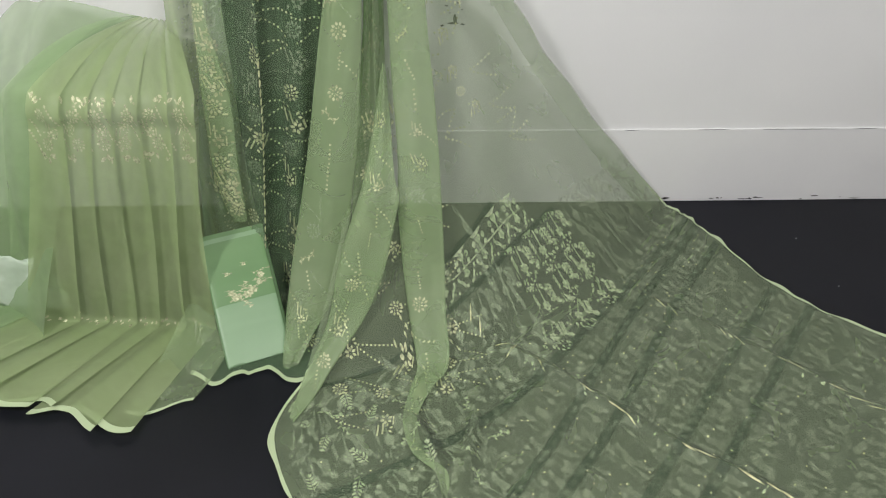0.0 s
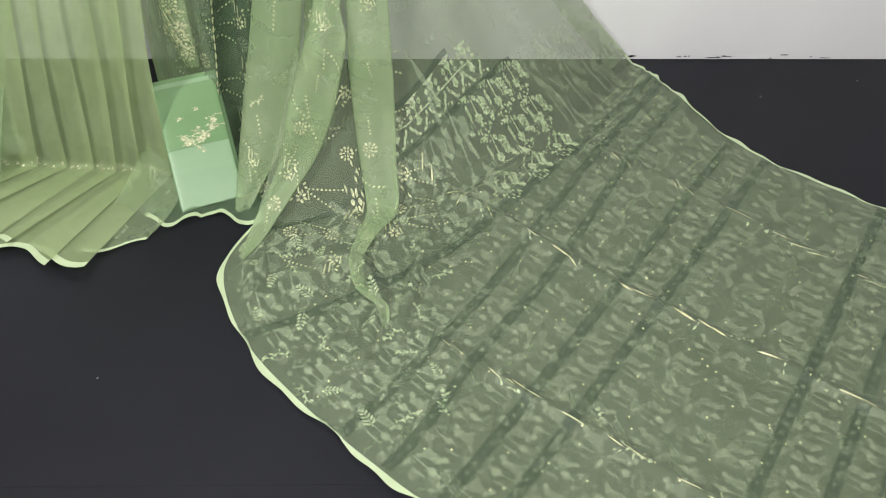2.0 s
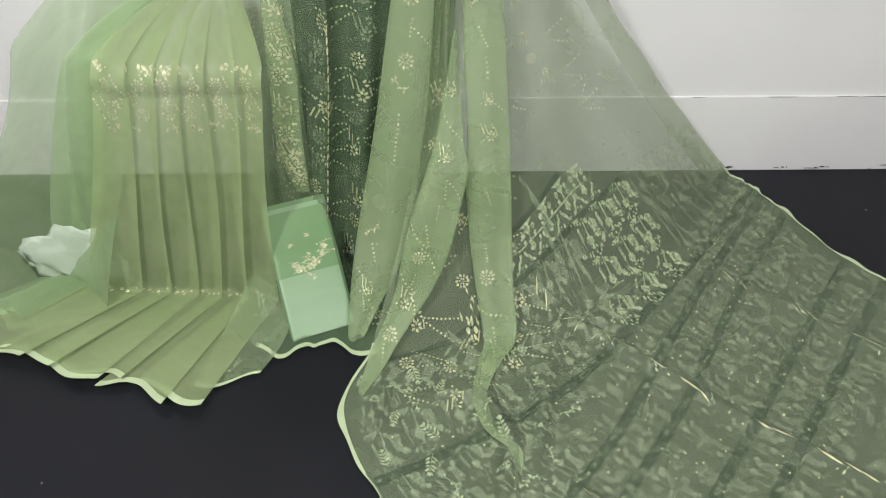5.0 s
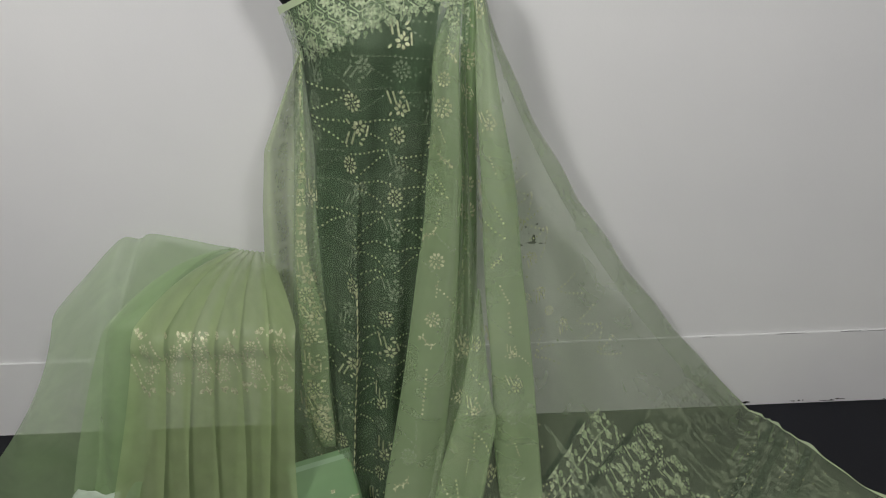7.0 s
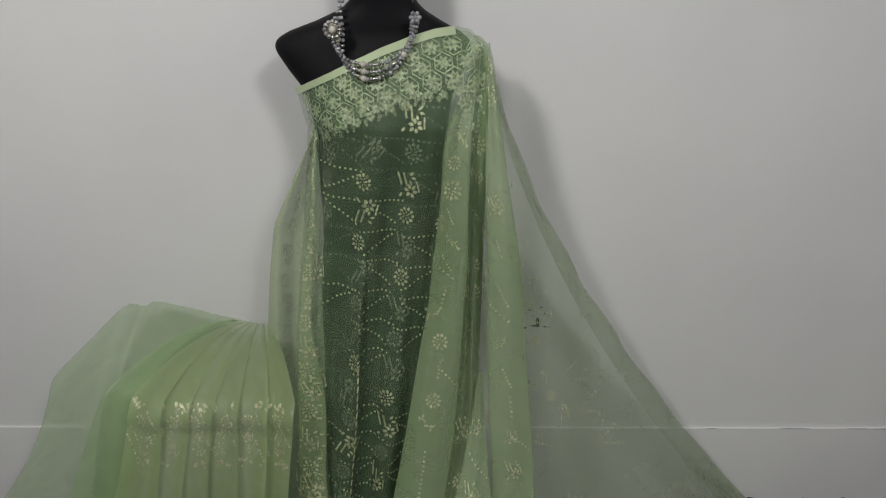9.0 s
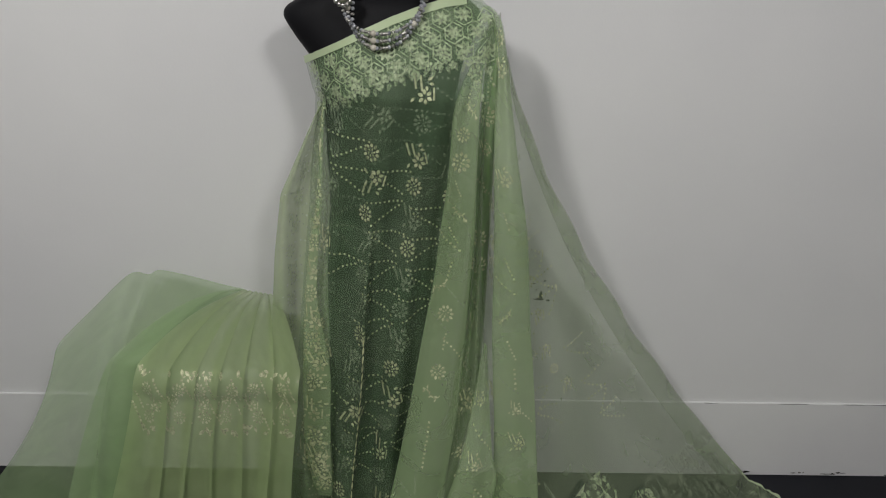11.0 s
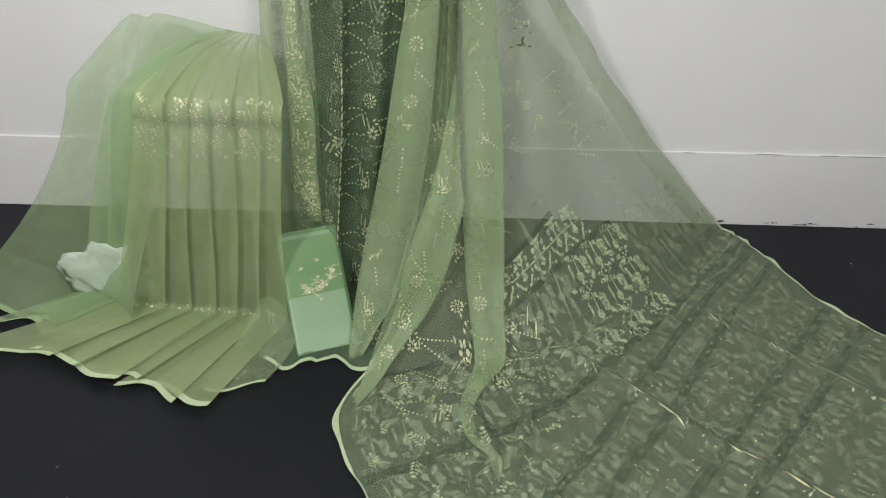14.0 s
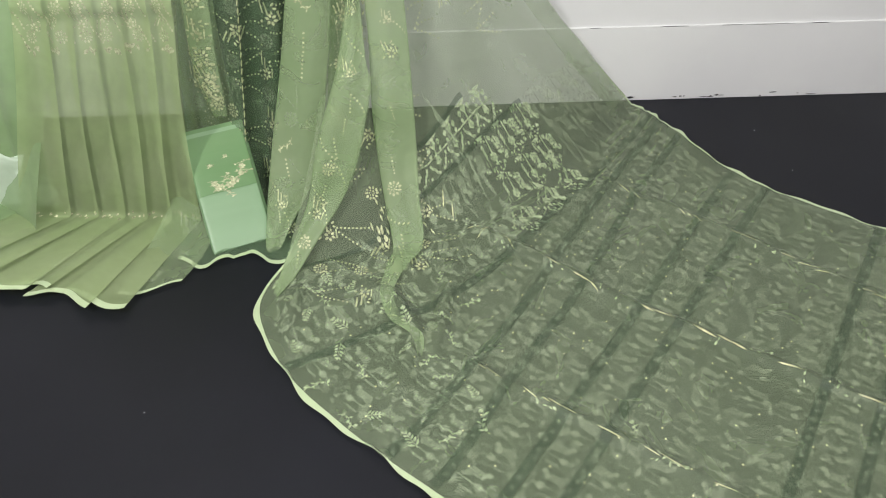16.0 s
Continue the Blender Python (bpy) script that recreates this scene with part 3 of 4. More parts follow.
def pallu_fn(u, v):
    h = np.clip(u / HANG, 0, 1)
    r = spline(ROWS, np.clip((u - HANG) / (1 - HANG), 0, 1))
    bow = 4 * v * (1 - v) * r[..., 4]
    lx, ly = r[..., 0] + (r[..., 2] - r[..., 0]) * v + 0.3 * bow, r[..., 1] + (r[..., 3] - r[..., 1]) * v - 0.95 * bow
    tx, ty = 0.20 + 0.03 * v, -0.245 + 0.05 * v
    ex = along([0, 0.3, 0.6, 0.85, 1], [3.2, 3.0, 2.3, 1.66, 1.42], v)
    ey = along([0, 0.7, 1], [3.0, 4.0, 1.5], v)
    x = tx + (lx - tx) * h ** ex
    y = ty + (ly - ty) * h ** ey
    z = (1.24 + 0.02 * v) * (1 - h)
    hang = np.sin(np.pi * h) * (u < HANG)
    y = y + hang * (0.016 * np.sin(v * 23 + h * 2) + 0.010 * np.sin(v * 41 - h * 3)) * (1 - 0.6 * v)
    x = x + hang * 0.004 * np.sin(h * 40) * (v > 0.97)
    lie = np.clip((u - HANG) / 0.06, 0, 1)
    lump = 0.016 * ridge(x, y, 0.40, -0.50, 0.76, -0.80, 0.016) + 0.014 * ridge(x, y, 0.72, -0.78, 1.34, -1.22, 0.013)
    lump = lump + 0.010 * ridge(x, y, 0.82, -0.385, 1.40, -0.88, 0.014) + 0.012 * ridge(x, y, 0.45, -1.0, 0.95, -1.36, 0.016)
    lump = lump + 0.035 * ridge(x, y, 0.26, -0.76, 0.33, -0.90, 0.02) + 0.03 * ridge(x, y, 0.33, -0.90, 0.29, -1.06, 0.02)
    lump = lump + 0.022 * ridge(x, y, 0.42, -0.70, 0.36, -0.98, 0.016) + 0.018 * ridge(x, y, 0.08, -0.72, 0.05, -0.86, 0.015)
    lump = lump + 0.012 * ridge(x, y, 0.42, -0.97, 0.52, -1.1, 0.02)
    z = z + lie * (0.006 + lump + 0.0025 * wobble(x * 1.5, y * 1.5, 1.0) + 0.001 * np.sin(x * 60 + y * 25))
    wavy = 0.004 * (np.sin(u * 70) + 0.6 * np.sin(u * 157)) * ((v < 0.004) | (v > 0.996)) * lie
    return x + wavy, y + wavy, np.maximum(z, 0.003) + 0.002


pallu = Cloth(pallu_fn, 420, 300)
pallu.sheet("pallu", GAUZE_VEIL, saree, "broad sheer pallu falling from shoulder and spread over the floor")
pallu.sheet("selvedge", SELVEDGE, saree, "narrow pale green woven edge", HANG * 0.985, 1, 0.0, 0.0065, 0.0015, 300, 3)
pallu.sheet("selvedge", SELVEDGE, saree, "narrow pale green woven edge", HANG * 0.88, 1, 0.9945, 1.0, 0.0015, 300, 3)
pallu.sheet("veil_edge", GAUZE_VEIL, saree, "doubled edge of the veil", 0.03, HANG * 0.97, 0.93, 1.0, 0.003, 160, 10)


def row_u(k):
    return HANG + (1 - HANG) * k / (len(ROWS) - 1)


# woven stripes across the train: places across the cloth and the row at which each runs there
STRIPES = [((0.36, 0.53, 0.8), (-1.05, -1.45, -2.0)), ((0.02, 0.355, 0.514, 0.714, 0.803), (0.3, -0.54, -0.83, -1.19, -1.37)), ((0.0, 0.19, 0.355, 0.56, 0.76, 0.92), (2.05, 2.13, 2.30, 2.02, 1.8, 1.76)),
           ((0.035, 0.38, 0.745, 0.93), (3.77, 3.45, 2.6, 2.56)), ((0.05, 0.255, 0.48, 0.79, 0.99), (4.46, 4.15, 4.03, 3.55, 3.65)), ((0.05, 0.37, 0.74, 0.98), (5.26, 5.12, 4.97, 5.01)),
           ((0.0, 1.0), (5.88, 5.92)), ((0.0, 1.0), (7.75, 7.9)), ((0.0, 1.0), (8.56, 8.63)), ((0.0, 1.0), (9.15, 9.25))]


def ribbon(name, keys, rows, mat, label, width=0.022, v0=0.012, v1=0.99):
    """A narrow woven stripe lying on the pallu along a smooth line across it."""
    v = np.linspace(v0, v1, 200)
    mid = np.convolve(np.pad(along(keys, rows, v), 15, mode="edge"), np.ones(31) / 31, mode="valid")
    u = row_u(mid)
    half = width / 2 / np.maximum(pallu.at(u, v, pallu.lu), 0.3)
    uu, vv = np.stack([u - half, u, u + half], 1), np.stack([v] * 3, 1)
    co = pallu.at(uu, vv, pallu.p) + 0.0008 * pallu.at(uu, vv, pallu.n)
    i = np.arange(600).reshape(200, 3)
    quads = np.stack([i[:-1, :-1], i[:-1, 1:], i[1:, 1:], i[1:, :-1]], -1).reshape(-1, 4)
    me = bpy.data.meshes.new(name)
    me.from_pydata(co.reshape(-1, 3).tolist(), [], quads.tolist())
    layer = me.uv_layers.new(name="cloth")
    flat = np.stack([uu, vv], -1).reshape(-1, 2)
    layer.data.foreach_set("uv", flat[quads.reshape(-1)].astype(np.float32).reshape(-1))
    return link(name, me, mat, saree, label)


for n, (keys, rows) in enumerate(STRIPES):
    ribbon("woven_stripe", keys, rows, BAND, "narrow dark green stripe with light dots", 0.022 if n > 1 else 0.014, 0.30 if n < 1 else 0.012, 0.56 if n < 1 else 0.72 if n == 1 else 0.99)


def ogee_motif():
    """A lattice unit: stem, pointed discs, a crossing bar, a star of leaves and two hooks; one stripe to the next."""
    out = [np.array([(0.0, -0.34), (0.0, 0.34), (0.11, 0.12), (0.11, -0.12)]), bar(0.1, 0, 0.62, 0, 0.07), bar(0.5, -0.5, 0.5, 0.5, 0.045)]
    out += [leaf(0.17, 0.0, a, 0.15, 0.16) for a in (-1.3, -0.5, 0.5, 1.3)]
    for side in (1, -1):
        out += [leaf(0.14, 0.27 * side, 0, 0.19, 0.2), leaf(0.36, 0.26 * side, 0.2 * side, 0.13, 0.16)]
        pts = [(0.58, 0.42 * side), (0.7, 0.40 * side), (0.8, 0.27 * side), (0.92, 0.22 * side), (0.97, 0.08 * side)]
        out += [bar(*a, *b, 0.085) for a, b in zip(pts[:-1], pts[1:])]
    out += [leaf(0.66, 0, a, 0.15, 0.13) for a in np.arange(5) * math.tau / 5]
    return out + [disc(0.95, 0.5, 0.05, 6), disc(0.9, 0.36, 0.035, 6)]


def fern_motif(seed):
    """A flowering branch: toothed base, paired fronds, a lobed leaf, dotted rows and a ring of petals."""
    rnd = random.Random(seed)
    out = [np.array([(0.0, -0.30), (0.0, 0.02), (0.10, -0.07), (0.08, -0.2)]), bar(0.04, 0.06, 0.55, 0.0, 0.04), leaf(0.07, 0.13, 0.3, 0.15, 0.13)]
    out += [np.array([(0.02 + 0.03 * k, -0.32 + 0.09 * k), (0.09 + 0.03 * k, -0.35 + 0.09 * k), (0.07 + 0.03 * k, -0.27 + 0.09 * k)]) for k in range(4)]
    for k, x in enumerate((0.16, 0.24, 0.32, 0.40)):
        out.append(leaf(x, 0.30, -0.9, 0.17 - 0.02 * k, 0.075))
        out.append(leaf(x + 0.02, 0.34, 0.9, 0.16 - 0.015 * k, 0.075))
        out.append(leaf(x + 0.03, -0.16, -0.7, 0.15, 0.06))
    out.append(bar(0.14, 0.32, 0.52, 0.32, 0.04))
    out += [leaf(0.5, 0.30, a, 0.12, 0.08) for a in (-1.2, -0.4, 0.4, 1.2)]
    out += [leaf(0.57, 0.0, a, 0.13, 0.10) for a in np.arange(7) * math.tau / 7 + 0.2]
    out += [leaf(0.62, 0.42, a, 0.09, 0.08) for a in np.arange(6) * math.tau / 6]
    out += [diamond(0.56 + 0.035 * k, y, 0.011) for k in range(5) for y in (-0.22, -0.30)]
    out += [np.array([(0.72, -0.44), (0.80, -0.44), (0.72, -0.34)]), np.array([(0.82, -0.44), (0.82, -0.34), (0.74, -0.34)])]
    out += [leaf(0.84 + 0.09 * math.cos(a), 0.02 + 0.15 * math.sin(a), a + 1.5 + rnd.uniform(-0.3, 0.3), 0.10, 0.05) for a in np.arange(8) * math.tau / 8]
    return out + [bar(0.66, 0.0, 0.78, 0.02, 0.05), leaf(0.82, 0.02, 0, 0.08, 0.05), leaf(0.72, 0.2, 0.5, 0.14, 0.07), leaf(0.76, -0.18, -0.4, 0.14, 0.07)]


CREASES = ((0.40, -0.50, 0.76, -0.80), (0.72, -0.78, 1.34, -1.22), (0.82, -0.385, 1.40, -0.88), (0.45, -1.0, 0.95, -1.36), (0.28, -0.78, 0.36, -1.0), (0.09, -0.74, 0.05, -0.9), (0.36, -0.9, 0.3, -1.12))


def nearest(cloth, x, y):
    """The (u, v) of the lying part of the cloth nearest to a place on the floor."""
    d = (cloth.p[..., 0] - x) ** 2 + (cloth.p[..., 1] - y) ** 2 + (cloth.p[..., 2] > 0.1)
    i, j = np.unravel_index(np.argmin(d), d.shape)
    return cloth.u[i, j], cloth.v[i, j]


def damask(seed):
    """A mirrored pair of curling stems round a blossom, filling its cell."""
    half = vine(seed)
    out = []
    for p in half:
        q = p * (0.95, 0.5) + (0.0, 0.24)
        out += [q, (q * (1, -1))[::-1]]
    return out + [p * 0.5 for p in flower(6)]


def pallu_figures():
    rnd = random.Random(11)
    bright, medium, soft, gold = [], [], [], []
    for keys, rows in STRIPES[2:]:
        for v in np.arange(0.02, 0.985, 0.02):
            k = float(along(keys, rows, v))
            soft += pallu.put([diamond(0, 0, 0.0042)], row_u(k), v, 1.0)

    def lay(shape, lower, upper, v, period):
        """One unit of a border, stretched from stripe to stripe."""
        k = float(along(*lower, v) + along(*upper, v)) / 2
        lv = max(float(pallu.at(np.array(row_u(k)), np.array(v), pallu.lv)), 0.35)
        for q in shape:
            vv = v + q[:, 1] * period / lv
            if vv.min() < 0.012 or vv.max() > 0.988:
                continue
            ka, kb = along(*lower, vv), along(*upper, vv)
            w = np.stack([row_u(ka + (kb - ka) * (0.08 + 0.84 * q[:, 0])), vv], -1)
            bright.append(w)
        return period / lv

    v = 0.33
    while v < 0.62:
        v += lay(ogee_motif(), STRIPES[0], STRIPES[1], v, 0.062)
    # flowering branches between the other stripes, as many rows as there is room for
    for n, (lower, upper) in enumerate(zip(STRIPES[1:-1], STRIPES[2:])):
        v, col = 0.05, 0
        while v < 0.97:
            ka, kb = float(along(*lower, v)), float(along(*upper, v))
            run = pallu.at(row_u(np.linspace(ka, kb, 40)), np.full(40, v), pallu.p)
            dist = np.concatenate([[0], np.cumsum(np.linalg.norm(np.diff(run, axis=0), axis=1))])
            size = 0.125 if n == 0 else 0.092
            count = max(1, int(round(dist[-1] / (size * 0.95))))
            for r in range(count):
                f = float(np.interp((r + 0.5) / count * dist[-1], dist, np.linspace(0, 1, 40)))
                k = ka + (kb - ka) * f
                p = pallu.at(np.array(row_u(k)), np.array(v), pallu.p)
                # thread tone stands in for sheen: brightest in the glossy zone, faint outside
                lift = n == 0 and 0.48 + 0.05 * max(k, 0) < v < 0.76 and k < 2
                half_sheen = (n == 0 and 0.3 < v < 0.55) or (p[0] < 0.45 and p[1] < -0.66)
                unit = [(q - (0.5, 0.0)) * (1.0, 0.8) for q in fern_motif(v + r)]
                (bright if lift else medium if half_sheen else soft).extend(pallu.put(unit, row_u(k), v, min(size, dist[-1] / count * 1.05), 0.0, (col + r) % 2 == 1 and n > 0))
            v += size * 0.72 / max(float(pallu.at(np.array(row_u((ka + kb) / 2)), np.array(v), pallu.lv)), 0.35)
            col += 1
    for n in range(700):
        u, v = rnd.uniform(row_u(1), 0.985), rnd.uniform(0.02, 0.98)
        if rnd.random() < 0.4:
            gold += pallu.put([disc(0, 0, 0.002, 6)], u, v, 1.0)
        else:
            soft += pallu.put(flower(6, 0.5, 0.3), u, v, 0.022, rnd.uniform(0, 1))
    # brighter sprays on the crumpled corner and beside the creases, painting the sheen there
    kept = np.zeros((0, 3))
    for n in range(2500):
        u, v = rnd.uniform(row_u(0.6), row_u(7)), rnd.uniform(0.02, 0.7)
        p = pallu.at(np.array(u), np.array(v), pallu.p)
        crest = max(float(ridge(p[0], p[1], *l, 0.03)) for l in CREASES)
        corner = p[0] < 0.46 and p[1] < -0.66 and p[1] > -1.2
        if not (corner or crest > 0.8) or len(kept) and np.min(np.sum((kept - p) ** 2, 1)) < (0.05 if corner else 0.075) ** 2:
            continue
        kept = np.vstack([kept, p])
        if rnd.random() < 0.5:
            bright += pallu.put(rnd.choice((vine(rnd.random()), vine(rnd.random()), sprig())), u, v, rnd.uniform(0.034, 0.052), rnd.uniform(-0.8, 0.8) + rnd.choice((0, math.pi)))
    # painted glints: highlights on the creases laid on as gold slivers and bright flecks
    for n, (ax, ay, bx, by) in enumerate(CREASES[:4]):
        size = math.hypot(bx - ax, by - ay)
        f = 0.02
        while f < 0.97:
            u, v = nearest(pallu, ax + (bx - ax) * f, ay + (by - ay) * f)
            step = pallu.at(np.array([u, u + 0.004]), np.array([v, v]), pallu.p)
            dx, dy = step[1, 0] - step[0, 0], step[1, 1] - step[0, 1]
            swing = -math.atan2(dx * (by - ay) - dy * (bx - ax), dx * (bx - ax) + dy * (by - ay))
            length = rnd.uniform(0.018, 0.06)
            thick = rnd.uniform(0.003, 0.006) if n < 2 else 0.002
            if math.sin(f * 31 + n * 2) + rnd.uniform(-0.6, 0.6) > -0.15:
                gold += pallu.put([leaf(-0.5, 0, 0.0, 1.0, thick / length)], u, v, length, swing)
            if math.sin(f * 19 + n) > (0.1, 0.2, 0.6, 0.5)[n]:
                for q in range(rnd.randint(1, 4)):
                    du, dv = rnd.uniform(-0.012, 0.012), rnd.uniform(-0.016, 0.016)
                    bright += pallu.put([leaf(-0.5, 0, 0.0, 1.0, rnd.uniform(0.3, 0.5))], u + du, v + dv, rnd.uniform(0.006, 0.013), rnd.uniform(0, 6))
            f += length * rnd.uniform(0.55, 1.1) / size
    return bright, medium, soft, gold


bright, medium, soft, gold = pallu_figures()
# same motifs in three thread tones, the zari's sheen put into colour
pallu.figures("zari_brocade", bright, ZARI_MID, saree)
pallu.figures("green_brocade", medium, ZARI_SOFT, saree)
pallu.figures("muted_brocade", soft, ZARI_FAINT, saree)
b, s = body_figures(pallu, 0.10, HANG * 0.72, 0.34, 0.78, 0.22, 0.85, 31, 0.62, 0.5)
pallu.figures("veil_brocade", b, ZARI, saree)
b, s = body_figures(pallu, row_u(-3.2), row_u(1.6), 0.03, 0.36, 0.33, 0.40, 33, 0.9, 0.7)
pallu.figures("fold_brocade", b, ZARI, saree)
pallu.figures("fold_brocade", s, ZARI_SOFT, saree)

# woven gold dots together with the painted crease glints
pallu.figures("speckle_and_glint", gold, GOLD, saree)


# ---- the pleated saree ----
pleated = thing("pleated_saree", "green organza saree standing in knife pleats, hem fanned on the floor", "saree")


def pleat_cloth(k, count):
    f0, f1 = k / count, (k + 1.35) / count
    step = 0.006 * (count - k)
    shift = (0.0, -0.03, 0.02, -0.02, 0.015, 0.0)[k % 6]

    def fn(u, v):
        # from the gathered top over a rounded front edge, down to the floor and out to the hem
        f = f0 + (f1 - f0) * v
        over, fall, lie = np.clip(u / 0.2, 0, 1), np.clip((u - 0.2) / 0.52, 0, 1), np.clip((u - 0.72) / 0.28, 0, 1)
        top_x, mid_x, base_x = -0.345 + 0.075 * f, -0.505 + 0.318 * f, -0.592 + 0.375 * f
        hem_x = -0.84 + 0.48 * f + 0.6 * shift + (v - 0.5) * 0.05
        top_z = 0.582 + 0.006 * f + 0.006 * np.sin(v * 3.1)
        x = top_x + (mid_x - top_x) * over ** 0.85 + (base_x - mid_x) * fall + 0.005 * np.sin(fall * 5 + k * 1.7) * over
        edge_y, foot_y = -0.318 - 0.02 * f, -0.405 - 0.06 * f
        y = -0.075 - 0.03 * f + (edge_y + 0.075 + 0.03 * f) * over + (foot_y - edge_y) * fall ** 0.8
        y = y - step * (0.3 + 0.7 * over) - 0.020 * v * over + 0.004 * np.sin(v * 7 + k) * over
        y = y - 0.012 * np.sin(np.pi * np.clip(fall / 0.12, 0, 1)) * over
        z = top_z + (0.545 - top_z) * over ** 2.2 + 0.010 * np.sin(np.pi * over) - 0.545 * fall
        x, y = x + (hem_x - base_x) * lie, y - lie * (0.192 + 0.112 * f + 0.5 * shift + 0.014 * np.sin(v * 6 + k * 2))
        if k == 0:
            x = x - (1 - v) * (0.05 * fall + 0.04 * lie)
        z = z + lie * (0.010 * np.abs(np.sin(v * 4.5 + k)) + 0.022 * v * (1 - 0.3 * lie)) + 0.004 + 0.0015 * (count - k)
        return x, y, z
    return Cloth(fn, 110, 20)


COUNT = 6
for k in range(COUNT):
    c = pleat_cloth(k, COUNT)
    c.sheet("pleat", GAUZE_PLEAT, pleated, "long knife pleat of olive green organza")
    c.sheet("hem", SELVEDGE, pleated, "pale green hem edge", 0.987, 1.0, 0, 1, 0.001, 3, 18)
    polys = []
    rnd = random.Random(40 + k)
    for u in (0.212, 0.327):
        for v in np.arange(0.04, 1, 0.055):
            if math.sin(v * 7 + k * 2.3 + u * 30) + rnd.uniform(-0.7, 0.7) > -0.1:
                polys += c.put([leaf(-0.5, 0, rnd.uniform(-1.2, 1.2), 1, 0.5)], u + rnd.uniform(-0.006, 0.006), v, rnd.uniform(0.008, 0.018))
    for j in range(3):
        polys += c.put(buta() if j % 2 else rosette(), 0.238 + 0.030 * j, rnd.uniform(0.3, 0.7), 0.040 - 0.008 * (j % 2 == 0), rnd.uniform(-0.4, 0.4), k % 2 == 1)
        polys += c.put(dots(-0.5, -0.4, 0.5, 0.3, 0.2, 0.07), 0.236 + 0.030 * j, rnd.choice((0.2, 0.8)), 0.036)
    for v in np.arange(0.05, 1, 0.12):
        polys += c.put([leaf(-0.5, 0, rnd.uniform(-0.4, 0.4), 1, 0.6)], 0.72 + rnd.uniform(-0.01, 0.015), v, rnd.uniform(0.008, 0.014))
    c.figures("pleat_brocade", polys, ZARI, pleated)


def flap_fn(u, v):
    x = -0.25 + 0.085 * v + u * (-0.085 + 0.05 * v) + 0.03 * np.sin(np.pi * u) * v
    y = -0.43 - 0.04 * v - u * (0.315 - 0.06 * v) - 0.012 * np.sin(v * 5) * u
    return x, y, 0.008 + 0.05 * (1 - u) ** 3 + 0.008 * np.abs(np.sin(u * 5 + v * 4)) * (1 - u)


flap = Cloth(flap_fn, 40, 24)
flap.sheet("floor_flap", GAUZE_FOLD, pleated, "single sheer layer lying beside the pleats")
flap.sheet("hem", SELVEDGE, pleated, "", 0.97, 1.0, 0, 1, 0.001, 3, 24)
flap.figures("flap_brocade", flap.put(buta(), 0.3, 0.5, 0.06) + flap.put(rosette(), 0.6, 0.6, 0.04) + flap.put(sprig(), 0.8, 0.4, 0.05), ZARI_SOFT, pleated)


RIDGE = [(-0.345, -0.06, 0.582), (-0.40, -0.055, 0.592), (-0.47, -0.045, 0.606), (-0.55, -0.036, 0.618), (-0.575, -0.05, 0.613), (-0.612, -0.075, 0.624),
         (-0.69, -0.12, 0.555), (-0.758, -0.16, 0.490), (-0.770, -0.17, 0.465)]


def outer_fn(u, v):
    # v along the top ridge from the pin outwards, u down to the floor
    r = spline(RIDGE, v)
    h = np.clip(u / 0.85, 0, 1)
    lie = np.clip((u - 0.85) / 0.15, 0, 1)
    z = r[..., 2] * (1 - h)
    fx, fy = -0.58 - 0.49 * v ** 1.5, -0.54 + 0.29 * v
    x = r[..., 0] + (fx - r[..., 0]) * h ** (0.55 + 1.0 * v)
    y = r[..., 1] + (fy - r[..., 1]) * h ** 0.55 + 0.010 * np.sin(v * 16 + u * 5) * np.sin(np.pi * h)
    return x - 0.05 * lie, y - lie * (0.15 + 0.02 * np.sin(v * 11)), z + 0.006 + 0.010 * lie * np.abs(np.sin(v * 9 + u * 4))


def inner_fn(u, v):
    # the second layer, from the pin over the same front edge and down beside the pleats
    over, fall = np.clip(u / 0.22, 0, 1), np.clip((u - 0.22) / 0.56, 0, 1)
    lie = np.clip((u - 0.78) / 0.22, 0, 1)
    z = 0.583 + 0.008 * v + (-0.04 - 0.03 * v) * over ** 2 + 0.012 * np.sin(np.pi * over) - (0.551 - 0.022 * v) * fall
    x = -0.345 - 0.01 * v - (0.135 + 0.105 * v) * over ** 0.85 - (0.10 + 0.05 * v) * fall ** 0.8 + 0.006 * np.sin(v * 8 + fall * 4) * over
    y = -0.07 - (0.25 - 0.03 * v) * over - 0.095 * fall ** 0.8 - 0.01 * v + 0.008 * np.sin(v * 9 + fall * 3) * over
    return x - lie * (0.16 + 0.02 * v), y - lie * (0.17 - 0.04 * v + 0.01 * np.sin(v * 9)), np.maximum(z, 0.0) + 0.008 + lie * 0.012 * np.abs(np.sin(v * 5 + 1))


outer = Cloth(outer_fn, 110, 80)
outer.sheet("outer_sheet", GAUZE_MINT, pleated, "plain mint sheer layer flaring out to the floor")
inner = Cloth(inner_fn, 110, 50)
inner.sheet("inner_sheet", GAUZE_MINT, pleated, "second mint layer gathered beside the pleats")
inner.sheet("hem", SELVEDGE, pleated, "", 0.985, 1.0, 0, 1, 0.001, 3, 50)
outer.sheet("hem", SELVEDGE, pleated, "", 0.988, 1.0, 0, 1, 0.001, 3, 60)
inner.sheet("doubled_sheet", GAUZE_PLAIN, pleated, "", 0.0, 0.97, 0.15, 0.75, -0.008, 80, 20)


